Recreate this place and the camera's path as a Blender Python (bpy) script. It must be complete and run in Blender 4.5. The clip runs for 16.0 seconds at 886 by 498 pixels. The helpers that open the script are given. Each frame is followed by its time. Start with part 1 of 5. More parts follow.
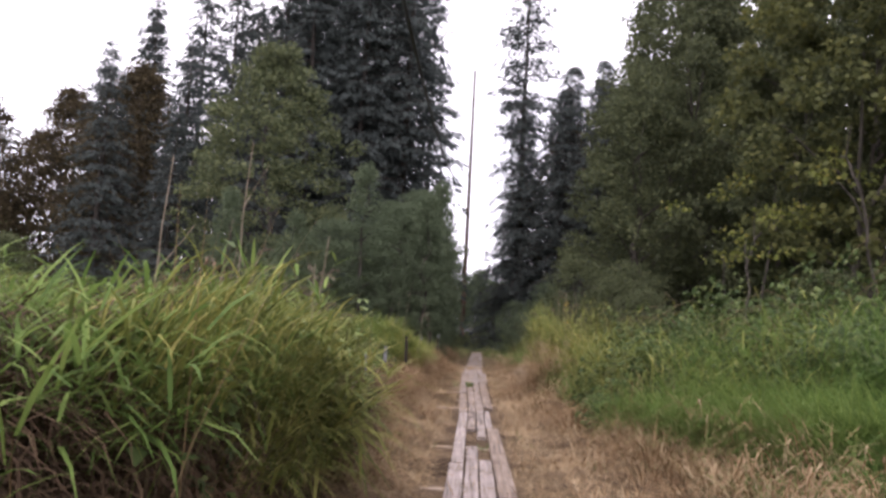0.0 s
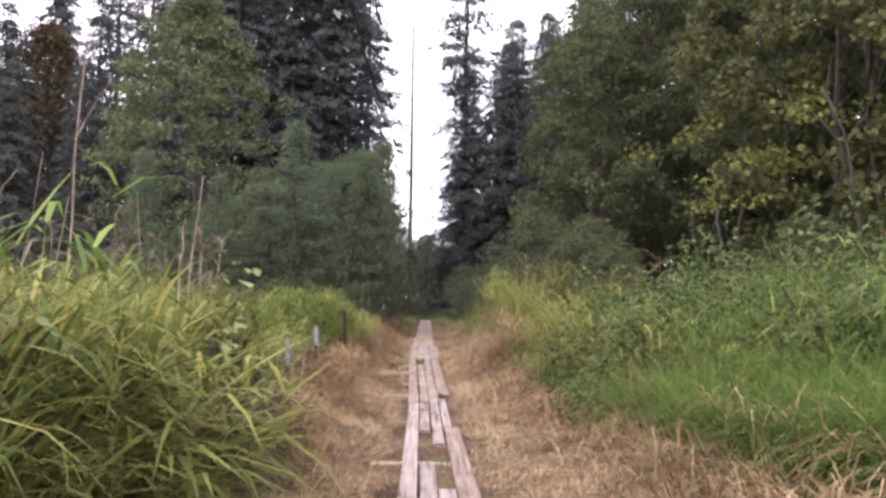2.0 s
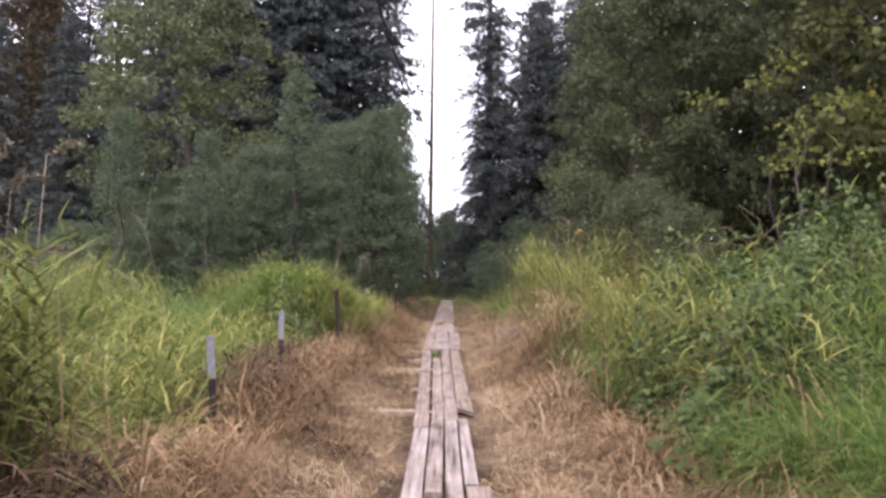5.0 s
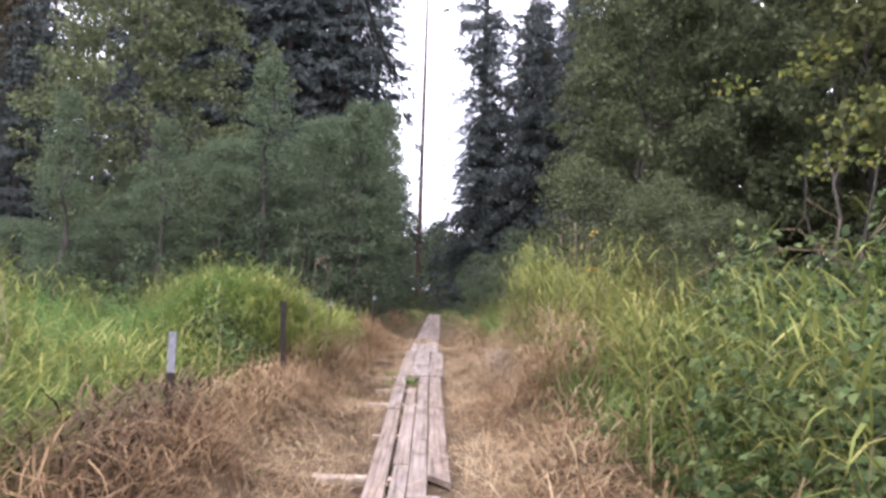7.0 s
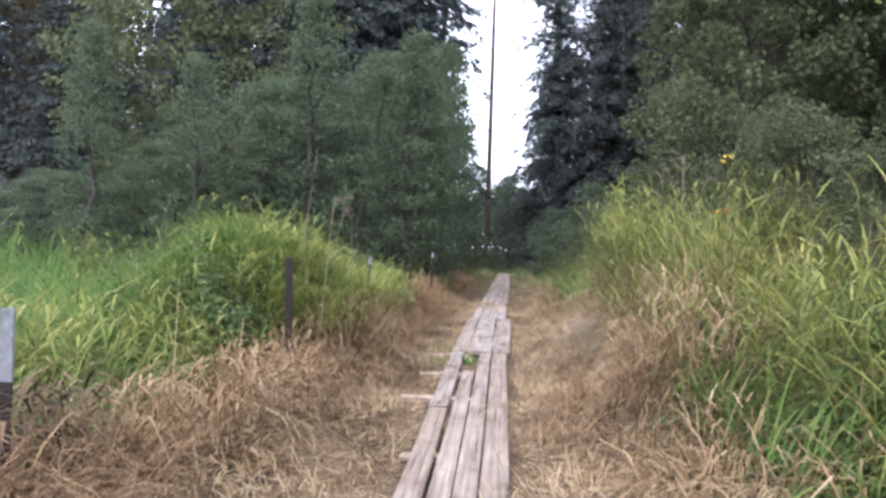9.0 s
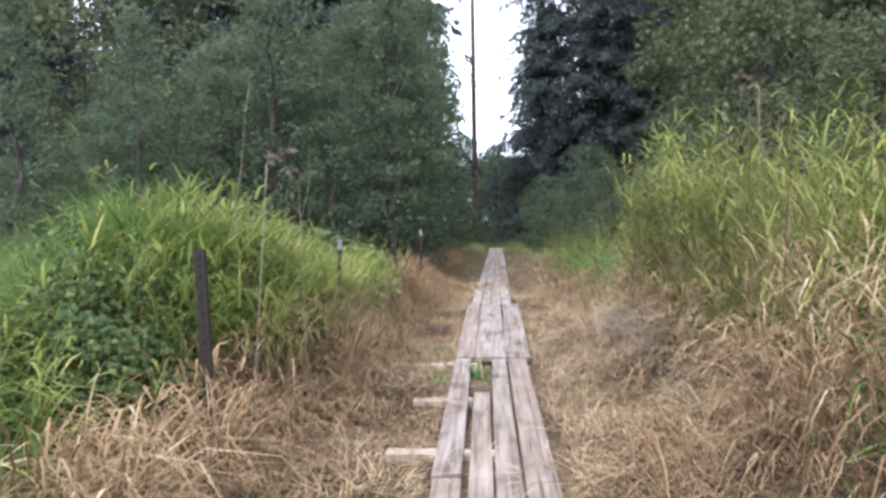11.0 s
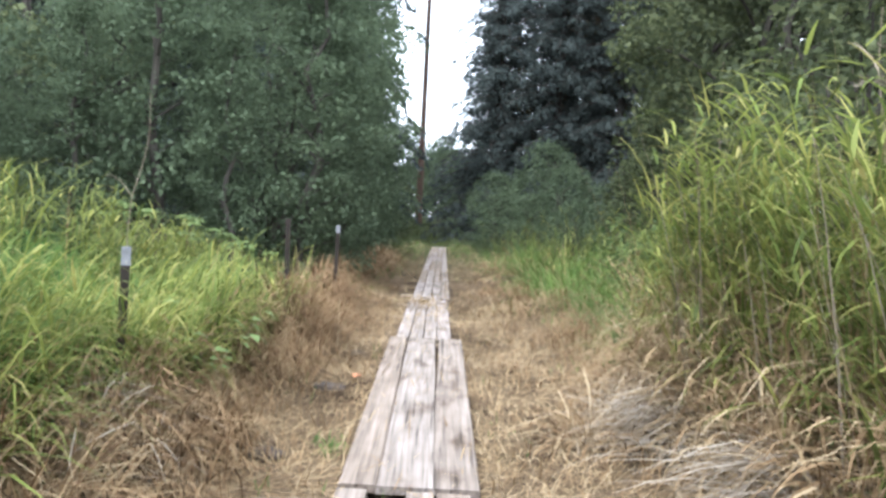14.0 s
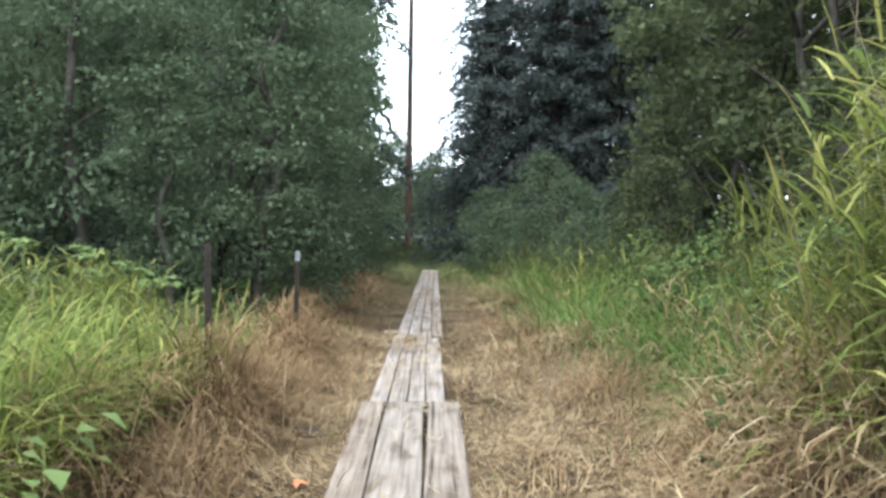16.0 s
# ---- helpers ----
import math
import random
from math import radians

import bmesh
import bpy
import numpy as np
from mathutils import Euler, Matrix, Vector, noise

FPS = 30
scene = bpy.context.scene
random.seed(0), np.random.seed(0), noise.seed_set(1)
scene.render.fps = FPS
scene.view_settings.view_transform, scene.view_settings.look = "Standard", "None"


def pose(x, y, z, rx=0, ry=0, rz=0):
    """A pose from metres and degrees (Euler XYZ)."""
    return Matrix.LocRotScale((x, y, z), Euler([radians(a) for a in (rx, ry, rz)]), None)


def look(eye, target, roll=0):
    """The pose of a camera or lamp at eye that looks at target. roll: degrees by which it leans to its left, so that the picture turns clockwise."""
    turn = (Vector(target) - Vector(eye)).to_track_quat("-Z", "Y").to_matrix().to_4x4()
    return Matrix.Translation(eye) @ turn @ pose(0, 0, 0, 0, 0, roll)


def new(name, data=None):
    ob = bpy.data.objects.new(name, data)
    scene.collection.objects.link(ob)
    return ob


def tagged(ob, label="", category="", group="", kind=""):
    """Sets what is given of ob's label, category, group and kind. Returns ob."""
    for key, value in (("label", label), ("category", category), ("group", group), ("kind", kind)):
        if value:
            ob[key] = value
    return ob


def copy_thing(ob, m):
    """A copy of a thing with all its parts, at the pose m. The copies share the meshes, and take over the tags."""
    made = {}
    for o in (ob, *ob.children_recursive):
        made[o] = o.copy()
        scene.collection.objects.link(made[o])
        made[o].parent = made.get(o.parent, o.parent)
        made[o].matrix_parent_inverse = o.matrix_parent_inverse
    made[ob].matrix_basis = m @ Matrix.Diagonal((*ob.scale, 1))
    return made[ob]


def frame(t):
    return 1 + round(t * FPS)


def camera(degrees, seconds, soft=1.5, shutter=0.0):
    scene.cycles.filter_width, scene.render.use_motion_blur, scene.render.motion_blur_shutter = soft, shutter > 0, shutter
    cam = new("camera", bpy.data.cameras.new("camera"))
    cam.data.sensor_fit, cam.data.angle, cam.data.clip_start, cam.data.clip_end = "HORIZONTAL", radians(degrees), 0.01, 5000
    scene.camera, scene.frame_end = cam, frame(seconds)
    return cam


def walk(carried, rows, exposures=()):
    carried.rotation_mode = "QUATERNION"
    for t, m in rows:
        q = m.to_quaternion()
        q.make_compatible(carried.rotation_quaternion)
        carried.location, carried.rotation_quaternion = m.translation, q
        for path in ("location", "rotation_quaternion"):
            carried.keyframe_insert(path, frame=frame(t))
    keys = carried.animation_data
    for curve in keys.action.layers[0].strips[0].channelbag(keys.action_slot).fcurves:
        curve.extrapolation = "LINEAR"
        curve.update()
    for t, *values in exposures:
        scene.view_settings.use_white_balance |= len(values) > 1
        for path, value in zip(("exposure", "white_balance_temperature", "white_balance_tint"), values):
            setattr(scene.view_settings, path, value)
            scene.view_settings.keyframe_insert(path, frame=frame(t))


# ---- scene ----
cam = camera(56.5, 16.0, soft=3.0)
METRES, EYE, TILT, LEAN, TURN = 22.0, 1.45, 4.9, 0.0, 2.5
EXPOSURES = [(0.0, 1.2, 6450, 24), (1.0, 1.32, 6460, 25), (2.0, 1.75, 6450, 27), (2.5, 1.7, 6450, 27), (4.0, 1.7, 6400, 27), (6.5, 1.74, 6120, 25), (7.0, 1.97, 6030, 23), (8.0, 1.94, 5780, 18), (11.0, 1.97, 5680, 12), (12.0, 1.98, 5660, 9), (13.0, 2.32, 5650, 7), (14.5, 2.26, 5760, 4), (16.0, 2.11, 5830, 0)]
ROWS = [
    (0.0, 0.0, 0.0, 0.0, -0.04, 0.69, -3.33),
    (0.5, 0.0002, 0.0345, -0.0022, -0.29, -0.09, -2.52),
    (1.0, 0.0001, 0.067, -0.0048, -1.69, -0.79, -2.0),
    (1.5, 0.0021, 0.0995, -0.0053, -1.28, -0.86, -1.42),
    (2.0, 0.0042, 0.1285, -0.0068, -3.86, -1.5, -1.31),
    (2.5, 0.0074, 0.1591, -0.0071, -3.79, -2.31, -2.81),
    (3.0, 0.0065, 0.1894, -0.011, -3.17, -3.53, -1.77),
    (3.5, 0.0085, 0.2195, -0.0133, 0.29, -2.95, -2.03),
    (4.0, 0.0116, 0.2494, -0.0176, -0.84, -2.06, -2.18),
    (6.5, 0.0269, 0.4043, -0.0339, -3.2, -4.66, -0.7),
    (7.0, 0.0308, 0.4361, -0.0371, -2.82, -2.01, -2.46),
    (7.5, 0.0339, 0.4683, -0.0417, -3.31, -4.25, -2.07),
    (8.0, 0.0372, 0.4996, -0.0454, -2.24, -4.43, -2.82),
    (8.5, 0.0407, 0.5342, -0.0483, 1.57, -4.8, -3.16),
    (11.0, 0.0334, 0.6911, -0.0622, 0.89, -6.74, 0.69),
    (11.5, 0.0339, 0.7238, -0.064, 0.01, -7.42, -0.54),
    (12.0, 0.0322, 0.7551, -0.0656, -1.84, -5.53, -3.69),
    (12.5, 0.0332, 0.7851, -0.069, -2.85, -6.92, -3.53),
    (13.0, 0.0342, 0.8157, -0.0705, -2.7, -7.66, -2.36),
    (13.5, 0.038, 0.8441, -0.0714, -3.56, -6.43, -2.42),
    (14.0, 0.0443, 0.8728, -0.0742, -2.54, -7.11, -3.46),
    (14.5, 0.0479, 0.9019, -0.0775, -2.2, -8.78, -2.65),
    (15.0, 0.0511, 0.9317, -0.0806, -1.99, -8.02, -3.16),
    (15.5, 0.052, 0.9629, -0.0837, -3.7, -7.29, -1.5),
    (16.0, 0.053, 0.9917, -0.0856, -3.28, -5.62, -1.46),
]
walk(cam, [(t, pose(0, 0, EYE, TILT, LEAN, TURN) @ pose(METRES * x, METRES * y, METRES * z, 90 + pitch, roll, yaw)) for t, x, y, z, yaw, pitch, roll in ROWS], EXPOSURES)

# ---- world and sun ----
world = bpy.data.worlds.new("overcast_sky")
scene.world = world
world.use_nodes = True
wn, wl = world.node_tree.nodes, world.node_tree.links
sky = wn.new("ShaderNodeTexSky")
sky.sky_type = "NISHITA"
sky.sun_disc = False
sky.sun_elevation = radians(64)
sky.sun_rotation = radians(213)
sky.dust_density = 4.0
cloud = wn.new("ShaderNodeTexNoise")
cloud.inputs["Scale"].default_value = 2.2
cloud.inputs["Detail"].default_value = 4
cloud_ramp = wn.new("ShaderNodeValToRGB")
cloud_ramp.color_ramp.elements[0].position, cloud_ramp.color_ramp.elements[0].color = 0.3, (9.0, 9.2, 9.8, 1)
cloud_ramp.color_ramp.elements[1].position, cloud_ramp.color_ramp.elements[1].color = 0.7, (12.5, 12.4, 12.6, 1)
cover = wn.new("ShaderNodeMix")
cover.data_type = "RGBA"
cover.inputs["Factor"].default_value = 0.85
wl.new(cloud.outputs["Fac"], cloud_ramp.inputs["Fac"])
wl.new(sky.outputs["Color"], cover.inputs["A"])
wl.new(cloud_ramp.outputs["Color"], cover.inputs["B"])
wl.new(cover.outputs["Result"], wn["Background"].inputs["Color"])
wn["Background"].inputs["Strength"].default_value = 0.1

sun = new("sun", bpy.data.lights.new("sun", "SUN"))
sun.data.energy, sun.data.angle, sun.data.color = 1.2, radians(30), (1.0, 0.95, 0.87)
sun.matrix_world = look((-9, -2, 36), (0, 12, 0))


# ---- materials ----
def material(name, rough=0.7, spec=0.3):
    m = bpy.data.materials.new(name)
    m.use_nodes = True
    b = m.node_tree.nodes["Principled BSDF"]
    b.inputs["Roughness"].default_value = rough
    b.inputs["Specular IOR Level"].default_value = spec
    return m, m.node_tree.nodes, m.node_tree.links, b


def ramp(nodes, stops):
    r = nodes.new("ShaderNodeValToRGB")
    e = r.color_ramp.elements
    while len(e) < len(stops):
        e.new(0.5)
    for el, (p, c) in zip(e, stops):
        el.position, el.color = p, (*c, 1)
    return r


def leaf_material(name, stops, through_light=0.3, rough=0.75, spec=0.15, patch=0.35):
    """Leaves and blades: each one has its own tint, and whole patches drift lighter or darker."""
    m, n, l, b = material(name, rough, spec)
    geo = n.new("ShaderNodeNewGeometry")
    tex = n.new("ShaderNodeTexCoord")
    noi = n.new("ShaderNodeTexNoise")
    noi.inputs["Scale"].default_value = 0.55
    noi.inputs["Detail"].default_value = 3
    l.new(tex.outputs["Object"], noi.inputs["Vector"])
    mix = n.new("ShaderNodeMix")
    mix.data_type = "FLOAT"
    mix.inputs["Factor"].default_value = patch
    l.new(geo.outputs["Random Per Island"], mix.inputs["A"])
    l.new(noi.outputs["Fac"], mix.inputs["B"])
    r = ramp(n, stops)
    l.new(mix.outputs["Result"], r.inputs["Fac"])
    l.new(r.outputs["Color"], b.inputs["Base Color"])
    t = n.new("ShaderNodeBsdfTranslucent")
    l.new(r.outputs["Color"], t.inputs["Color"])
    both = n.new("ShaderNodeMixShader")
    both.inputs["Fac"].default_value = through_light
    l.new(b.outputs["BSDF"], both.inputs[1])
    l.new(t.outputs["BSDF"], both.inputs[2])
    l.new(both.outputs["Shader"], n["Material Output"].inputs["Surface"])
    return m


def bark_material(name, a, c, scale=9.0):
    m, n, l, b = material(name, 0.9, 0.15)
    tex = n.new("ShaderNodeTexCoord")
    mp = n.new("ShaderNodeMapping")
    mp.inputs["Scale"].default_value = (1, 1, 0.18)
    noi = n.new("ShaderNodeTexNoise")
    noi.inputs["Scale"].default_value = scale
    noi.inputs["Detail"].default_value = 6
    r = ramp(n, [(0.3, a), (0.7, c)])
    bump = n.new("ShaderNodeBump")
    bump.inputs["Strength"].default_value = 0.6
    bump.inputs["Distance"].default_value = 0.02
    l.new(tex.outputs["Object"], mp.inputs["Vector"])
    l.new(mp.outputs["Vector"], noi.inputs["Vector"])
    l.new(noi.outputs["Fac"], r.inputs["Fac"])
    l.new(r.outputs["Color"], b.inputs["Base Color"])
    l.new(noi.outputs["Fac"], bump.inputs["Height"])
    l.new(bump.outputs["Normal"], b.inputs["Normal"])
    return m


def ground_material():
    """Dry matted straw near the path, dark litter and moss away from it."""
    m, n, l, b = material("straw_litter", 0.95, 0.1)
    tex = n.new("ShaderNodeTexCoord")
    fine = n.new("ShaderNodeTexNoise")
    fine.inputs["Scale"].default_value = 38
    fine.inputs["Detail"].default_value = 8
    fine.inputs["Distortion"].default_value = 1.2
    wide = n.new("ShaderNodeTexNoise")
    wide.inputs["Scale"].default_value = 0.9
    wide.inputs["Detail"].default_value = 4
    l.new(tex.outputs["Object"], fine.inputs["Vector"])
    l.new(tex.outputs["Object"], wide.inputs["Vector"])
    damp = ramp(n, [(0.38, (0.35, 0.32, 0.3)), (0.6, (1.0, 1.0, 1.0))])
    straw_base = ramp(n, [(0.32, (0.03, 0.021, 0.014)), (0.5, (0.11, 0.076, 0.047)), (0.68, (0.24, 0.175, 0.11))])
    l.new(fine.outputs["Fac"], straw_base.inputs["Fac"])
    l.new(wide.outputs["Fac"], damp.inputs["Fac"])
    straw = n.new("ShaderNodeMix")
    straw.data_type = "RGBA"
    straw.blend_type = "MULTIPLY"
    straw.inputs["Factor"].default_value = 1
    l.new(straw_base.outputs["Color"], straw.inputs["A"])
    l.new(damp.outputs["Color"], straw.inputs["B"])
    green = ramp(n, [(0.35, (0.02, 0.022, 0.009)), (0.6, (0.055, 0.07, 0.022))])
    l.new(fine.outputs["Fac"], green.inputs["Fac"])
    sep = n.new("ShaderNodeSeparateXYZ")
    l.new(tex.outputs["Object"], sep.inputs["Vector"])
    off = n.new("ShaderNodeMath")
    off.operation = "ABSOLUTE"
    l.new(sep.outputs["X"], off.inputs[0])
    add = n.new("ShaderNodeMath")
    add.operation = "MULTIPLY_ADD"
    add.inputs[1].default_value = 1.6
    l.new(wide.outputs["Fac"], add.inputs[0])
    l.new(off.outputs["Value"], add.inputs[2])
    rng = n.new("ShaderNodeMapRange")
    rng.inputs["From Min"].default_value = 2.5
    rng.inputs["From Max"].default_value = 3.6
    l.new(add.outputs["Value"], rng.inputs["Value"])
    far = n.new("ShaderNodeMapRange")
    far.inputs["From Min"].default_value = 38
    far.inputs["From Max"].default_value = 56
    l.new(sep.outputs["Y"], far.inputs["Value"])
    most = n.new("ShaderNodeMath")
    most.operation = "MAXIMUM"
    l.new(rng.outputs["Result"], most.inputs[0])
    l.new(far.outputs["Result"], most.inputs[1])
    mix = n.new("ShaderNodeMix")
    mix.data_type = "RGBA"
    l.new(most.outputs["Value"], mix.inputs["Factor"])
    l.new(straw.outputs["Result"], mix.inputs["A"])
    l.new(green.outputs["Color"], mix.inputs["B"])
    l.new(mix.outputs["Result"], b.inputs["Base Color"])
    bump = n.new("ShaderNodeBump")
    bump.inputs["Strength"].default_value = 0.9
    bump.inputs["Distance"].default_value = 0.04
    l.new(fine.outputs["Fac"], bump.inputs["Height"])
    l.new(bump.outputs["Normal"], b.inputs["Normal"])
    return m


def plank_material():
    """Weathered grey-tan softwood: long grain, knots, worn pale patches; every plank has its own tint."""
    m, n, l, b = material("weathered_plank", 0.85, 0.2)
    tex = n.new("ShaderNodeTexCoord")
    info = n.new("ShaderNodeObjectInfo")
    shift = n.new("ShaderNodeVectorMath")
    shift.operation = "ADD"
    l.new(tex.outputs["Object"], shift.inputs[0])
    l.new(info.outputs["Random"], shift.inputs[1])
    mp = n.new("ShaderNodeMapping")
    mp.inputs["Scale"].default_value = (1, 0.03, 1)
    l.new(shift.outputs["Vector"], mp.inputs["Vector"])
    grain = n.new("ShaderNodeTexNoise")
    grain.inputs["Scale"].default_value = 34
    grain.inputs["Detail"].default_value = 6
    grain.inputs["Distortion"].default_value = 0.25
    l.new(mp.outputs["Vector"], grain.inputs["Vector"])
    blot = n.new("ShaderNodeTexNoise")
    blot.inputs["Scale"].default_value = 5
    blot.inputs["Detail"].default_value = 5
    mp2 = n.new("ShaderNodeMapping")
    mp2.inputs["Scale"].default_value = (1, 0.4, 1)
    l.new(shift.outputs["Vector"], mp2.inputs["Vector"])
    l.new(mp2.outputs["Vector"], blot.inputs["Vector"])
    g = ramp(n, [(0.3, (0.042, 0.036, 0.032)), (0.37, (0.14, 0.123, 0.112)), (0.52, (0.208, 0.185, 0.17)), (0.75, (0.28, 0.254, 0.238))])
    l.new(grain.outputs["Fac"], g.inputs["Fac"])
    t = ramp(n, [(0.3, (0.45, 0.39, 0.34)), (0.42, (0.88, 0.84, 0.82)), (0.55, (1.0, 0.98, 0.98)), (0.72, (1.22, 1.2, 1.22))])
    l.new(blot.outputs["Fac"], t.inputs["Fac"])
    mul = n.new("ShaderNodeMix")
    mul.data_type = "RGBA"
    mul.blend_type = "MULTIPLY"
    mul.inputs["Factor"].default_value = 1
    l.new(g.outputs["Color"], mul.inputs["A"])
    l.new(t.outputs["Color"], mul.inputs["B"])
    own = ramp(n, [(0.0, (0.82, 0.74, 0.66)), (0.5, (1.0, 0.98, 0.97)), (1.0, (1.12, 1.1, 1.12))])
    l.new(info.outputs["Random"], own.inputs["Fac"])
    mul2 = n.new("ShaderNodeMix")
    mul2.data_type = "RGBA"
    mul2.blend_type = "MULTIPLY"
    mul2.inputs["Factor"].default_value = 1
    l.new(mul.outputs["Result"], mul2.inputs["A"])
    l.new(own.outputs["Color"], mul2.inputs["B"])
    l.new(mul2.outputs["Result"], b.inputs["Base Color"])
    bump = n.new("ShaderNodeBump")
    bump.inputs["Strength"].default_value = 0.5
    bump.inputs["Distance"].default_value = 0.006
    l.new(grain.outputs["Fac"], bump.inputs["Height"])
    l.new(bump.outputs["Normal"], b.inputs["Normal"])
    return m


REED = leaf_material("reed_grass_leaf", [(0.06, (0.04, 0.05, 0.019)), (0.33, (0.09, 0.113, 0.031)), (0.64, (0.178, 0.194, 0.05)), (0.84, (0.33, 0.305, 0.1)), (0.96, (0.26, 0.19, 0.095))], 0.35, patch=0.4)
SOFT = leaf_material("soft_grass_blade", [(0.1, (0.04, 0.072, 0.02)), (0.5, (0.082, 0.148, 0.037)), (0.9, (0.148, 0.215, 0.06))], 0.38)
BRIGHT = leaf_material("young_reed_leaf", [(0.08, (0.055, 0.078, 0.022)), (0.42, (0.14, 0.18, 0.045)), (0.72, (0.25, 0.265, 0.072)), (0.95, (0.35, 0.29, 0.125))], 0.42, patch=0.3)
SEED = leaf_material("brown_seed_husk", [(0.1, (0.068, 0.057, 0.042)), (0.9, (0.175, 0.152, 0.115))], 0.1)
FRESH = leaf_material("fresh_grass_blade", [(0.1, (0.055, 0.095, 0.024)), (0.5, (0.115, 0.182, 0.045)), (0.9, (0.2, 0.262, 0.075))], 0.4)
# rotting brown leaves; shade beneath the reed overhang is mixed into the colour
SHADED_ROT = leaf_material("shaded_rotting_reed_leaf", [(0.1, (0.022, 0.015, 0.011)), (0.5, (0.078, 0.05, 0.031)), (0.85, (0.15, 0.105, 0.066)), (0.97, (0.3, 0.23, 0.15))], 0.1, 0.9, 0.1, 0.4)
STRAW = leaf_material("dry_straw", [(0.12, (0.066, 0.043, 0.025)), (0.35, (0.2, 0.131, 0.07)), (0.6, (0.305, 0.224, 0.13)), (0.88, (0.51, 0.41, 0.275))], 0.15, 0.8, 0.15, 0.5)
HAY = leaf_material("grey_hay", [(0.1, (0.085, 0.066, 0.05)), (0.5, (0.24, 0.198, 0.155)), (0.9, (0.43, 0.375, 0.315))], 0.1, 0.85, 0.1)
SLEEPER = bark_material("dirty_sleeper_wood", (0.11, 0.082, 0.06), (0.36, 0.29, 0.225), 12)
THATCH = leaf_material("brown_thatch", [(0.08, (0.05, 0.033, 0.021)), (0.45, (0.158, 0.098, 0.054)), (0.8, (0.3, 0.205, 0.115)), (0.97, (0.38, 0.33, 0.27))], 0.15, 0.85, 0.1, 0.45)
BRAMBLE = leaf_material("bramble_leaf", [(0.12, (0.016, 0.03, 0.012)), (0.5, (0.052, 0.082, 0.026)), (0.9, (0.145, 0.172, 0.062))], 0.25, 0.65, 0.14, 0.45)
VINE = leaf_material("pale_vine_leaf", [(0.1, (0.07, 0.11, 0.035)), (0.5, (0.13, 0.18, 0.06)), (0.95, (0.2, 0.24, 0.1))], 0.3, 0.6, 0.2)
ALDER = leaf_material("alder_leaf", [(0.1, (0.056, 0.07, 0.038)), (0.5, (0.092, 0.11, 0.054)), (0.95, (0.145, 0.158, 0.075))], 0.3)
# grey-green leaf, made paler and bluer so that its colour includes haze
HAZED_WILLOW = leaf_material("hazed_willow_leaf", [(0.1, (0.072, 0.094, 0.062)), (0.5, (0.096, 0.124, 0.076)), (0.95, (0.128, 0.162, 0.096))], 0.42, 0.9, 0.06, 0.55)
OLIVE = leaf_material("hazel_leaf", [(0.1, (0.042, 0.05, 0.029)), (0.5, (0.071, 0.085, 0.043)), (0.95, (0.132, 0.145, 0.066))], 0.38, patch=0.45)
MAPLE = leaf_material("maple_leaf", [(0.1, (0.038, 0.046, 0.022)), (0.5, (0.078, 0.088, 0.034)), (0.75, (0.128, 0.13, 0.043)), (0.95, (0.22, 0.165, 0.045)), (0.99, (0.24, 0.1, 0.035))], 0.4, patch=0.6)
# needle colour lifted towards blue-grey to carry the haze over the firs
HAZED_FIR = leaf_material("hazed_fir_needle", [(0.1, (0.038, 0.047, 0.046)), (0.5, (0.053, 0.064, 0.062)), (0.95, (0.075, 0.087, 0.08))], 0.12, 0.8, 0.12)
RUSSET = leaf_material("russet_leaf", [(0.1, (0.03, 0.024, 0.015)), (0.5, (0.058, 0.045, 0.025)), (0.95, (0.095, 0.075, 0.036))], 0.25)
BARK = bark_material("grey_bark", (0.025, 0.022, 0.019), (0.085, 0.075, 0.064))
FIRBARK = bark_material("fir_bark", (0.022, 0.019, 0.017), (0.06, 0.05, 0.044))
POLEWOOD = bark_material("pole_wood", (0.07, 0.044, 0.036), (0.16, 0.104, 0.082), 5)
CANE = bark_material("dead_cane", (0.13, 0.1, 0.07), (0.3, 0.25, 0.19), 14)
BRIAR = bark_material("bramble_cane", (0.06, 0.05, 0.03), (0.16, 0.12, 0.07), 14)
GROUND = ground_material()
PLANK = plank_material()


def plain_material(name, colour, rough, metal=0.0, noise_scale=30, depth=0.25):
    m, n, l, b = material(name, rough, 0.3)
    tex = n.new("ShaderNodeTexCoord")
    noi = n.new("ShaderNodeTexNoise")
    noi.inputs["Scale"].default_value = noise_scale
    noi.inputs["Detail"].default_value = 5
    r = ramp(n, [(0.3, tuple(c * (1 - depth) for c in colour)), (0.7, tuple(c * (1 + depth) for c in colour))])
    l.new(tex.outputs["Object"], noi.inputs["Vector"])
    l.new(noi.outputs["Fac"], r.inputs["Fac"])
    l.new(r.outputs["Color"], b.inputs["Base Color"])
    b.inputs["Metallic"].default_value = metal
    return m


POST_DARK = plain_material("rusted_dark_steel", (0.024, 0.018, 0.015), 0.88, 0.1)
POST_CAP = plain_material("pale_grey_paint", (0.165, 0.168, 0.182), 0.8)
CABLE = plain_material("black_cable_sheath", (0.015, 0.015, 0.016), 0.6)
RED_LEAF = plain_material("fallen_orange_leaf", (0.36, 0.13, 0.06), 0.7)
MUD = plain_material("dark_mud", (0.045, 0.034, 0.027), 0.9, 0.0, 18, 0.5)


# ---- mesh tools ----
rng = np.random.default_rng(7)


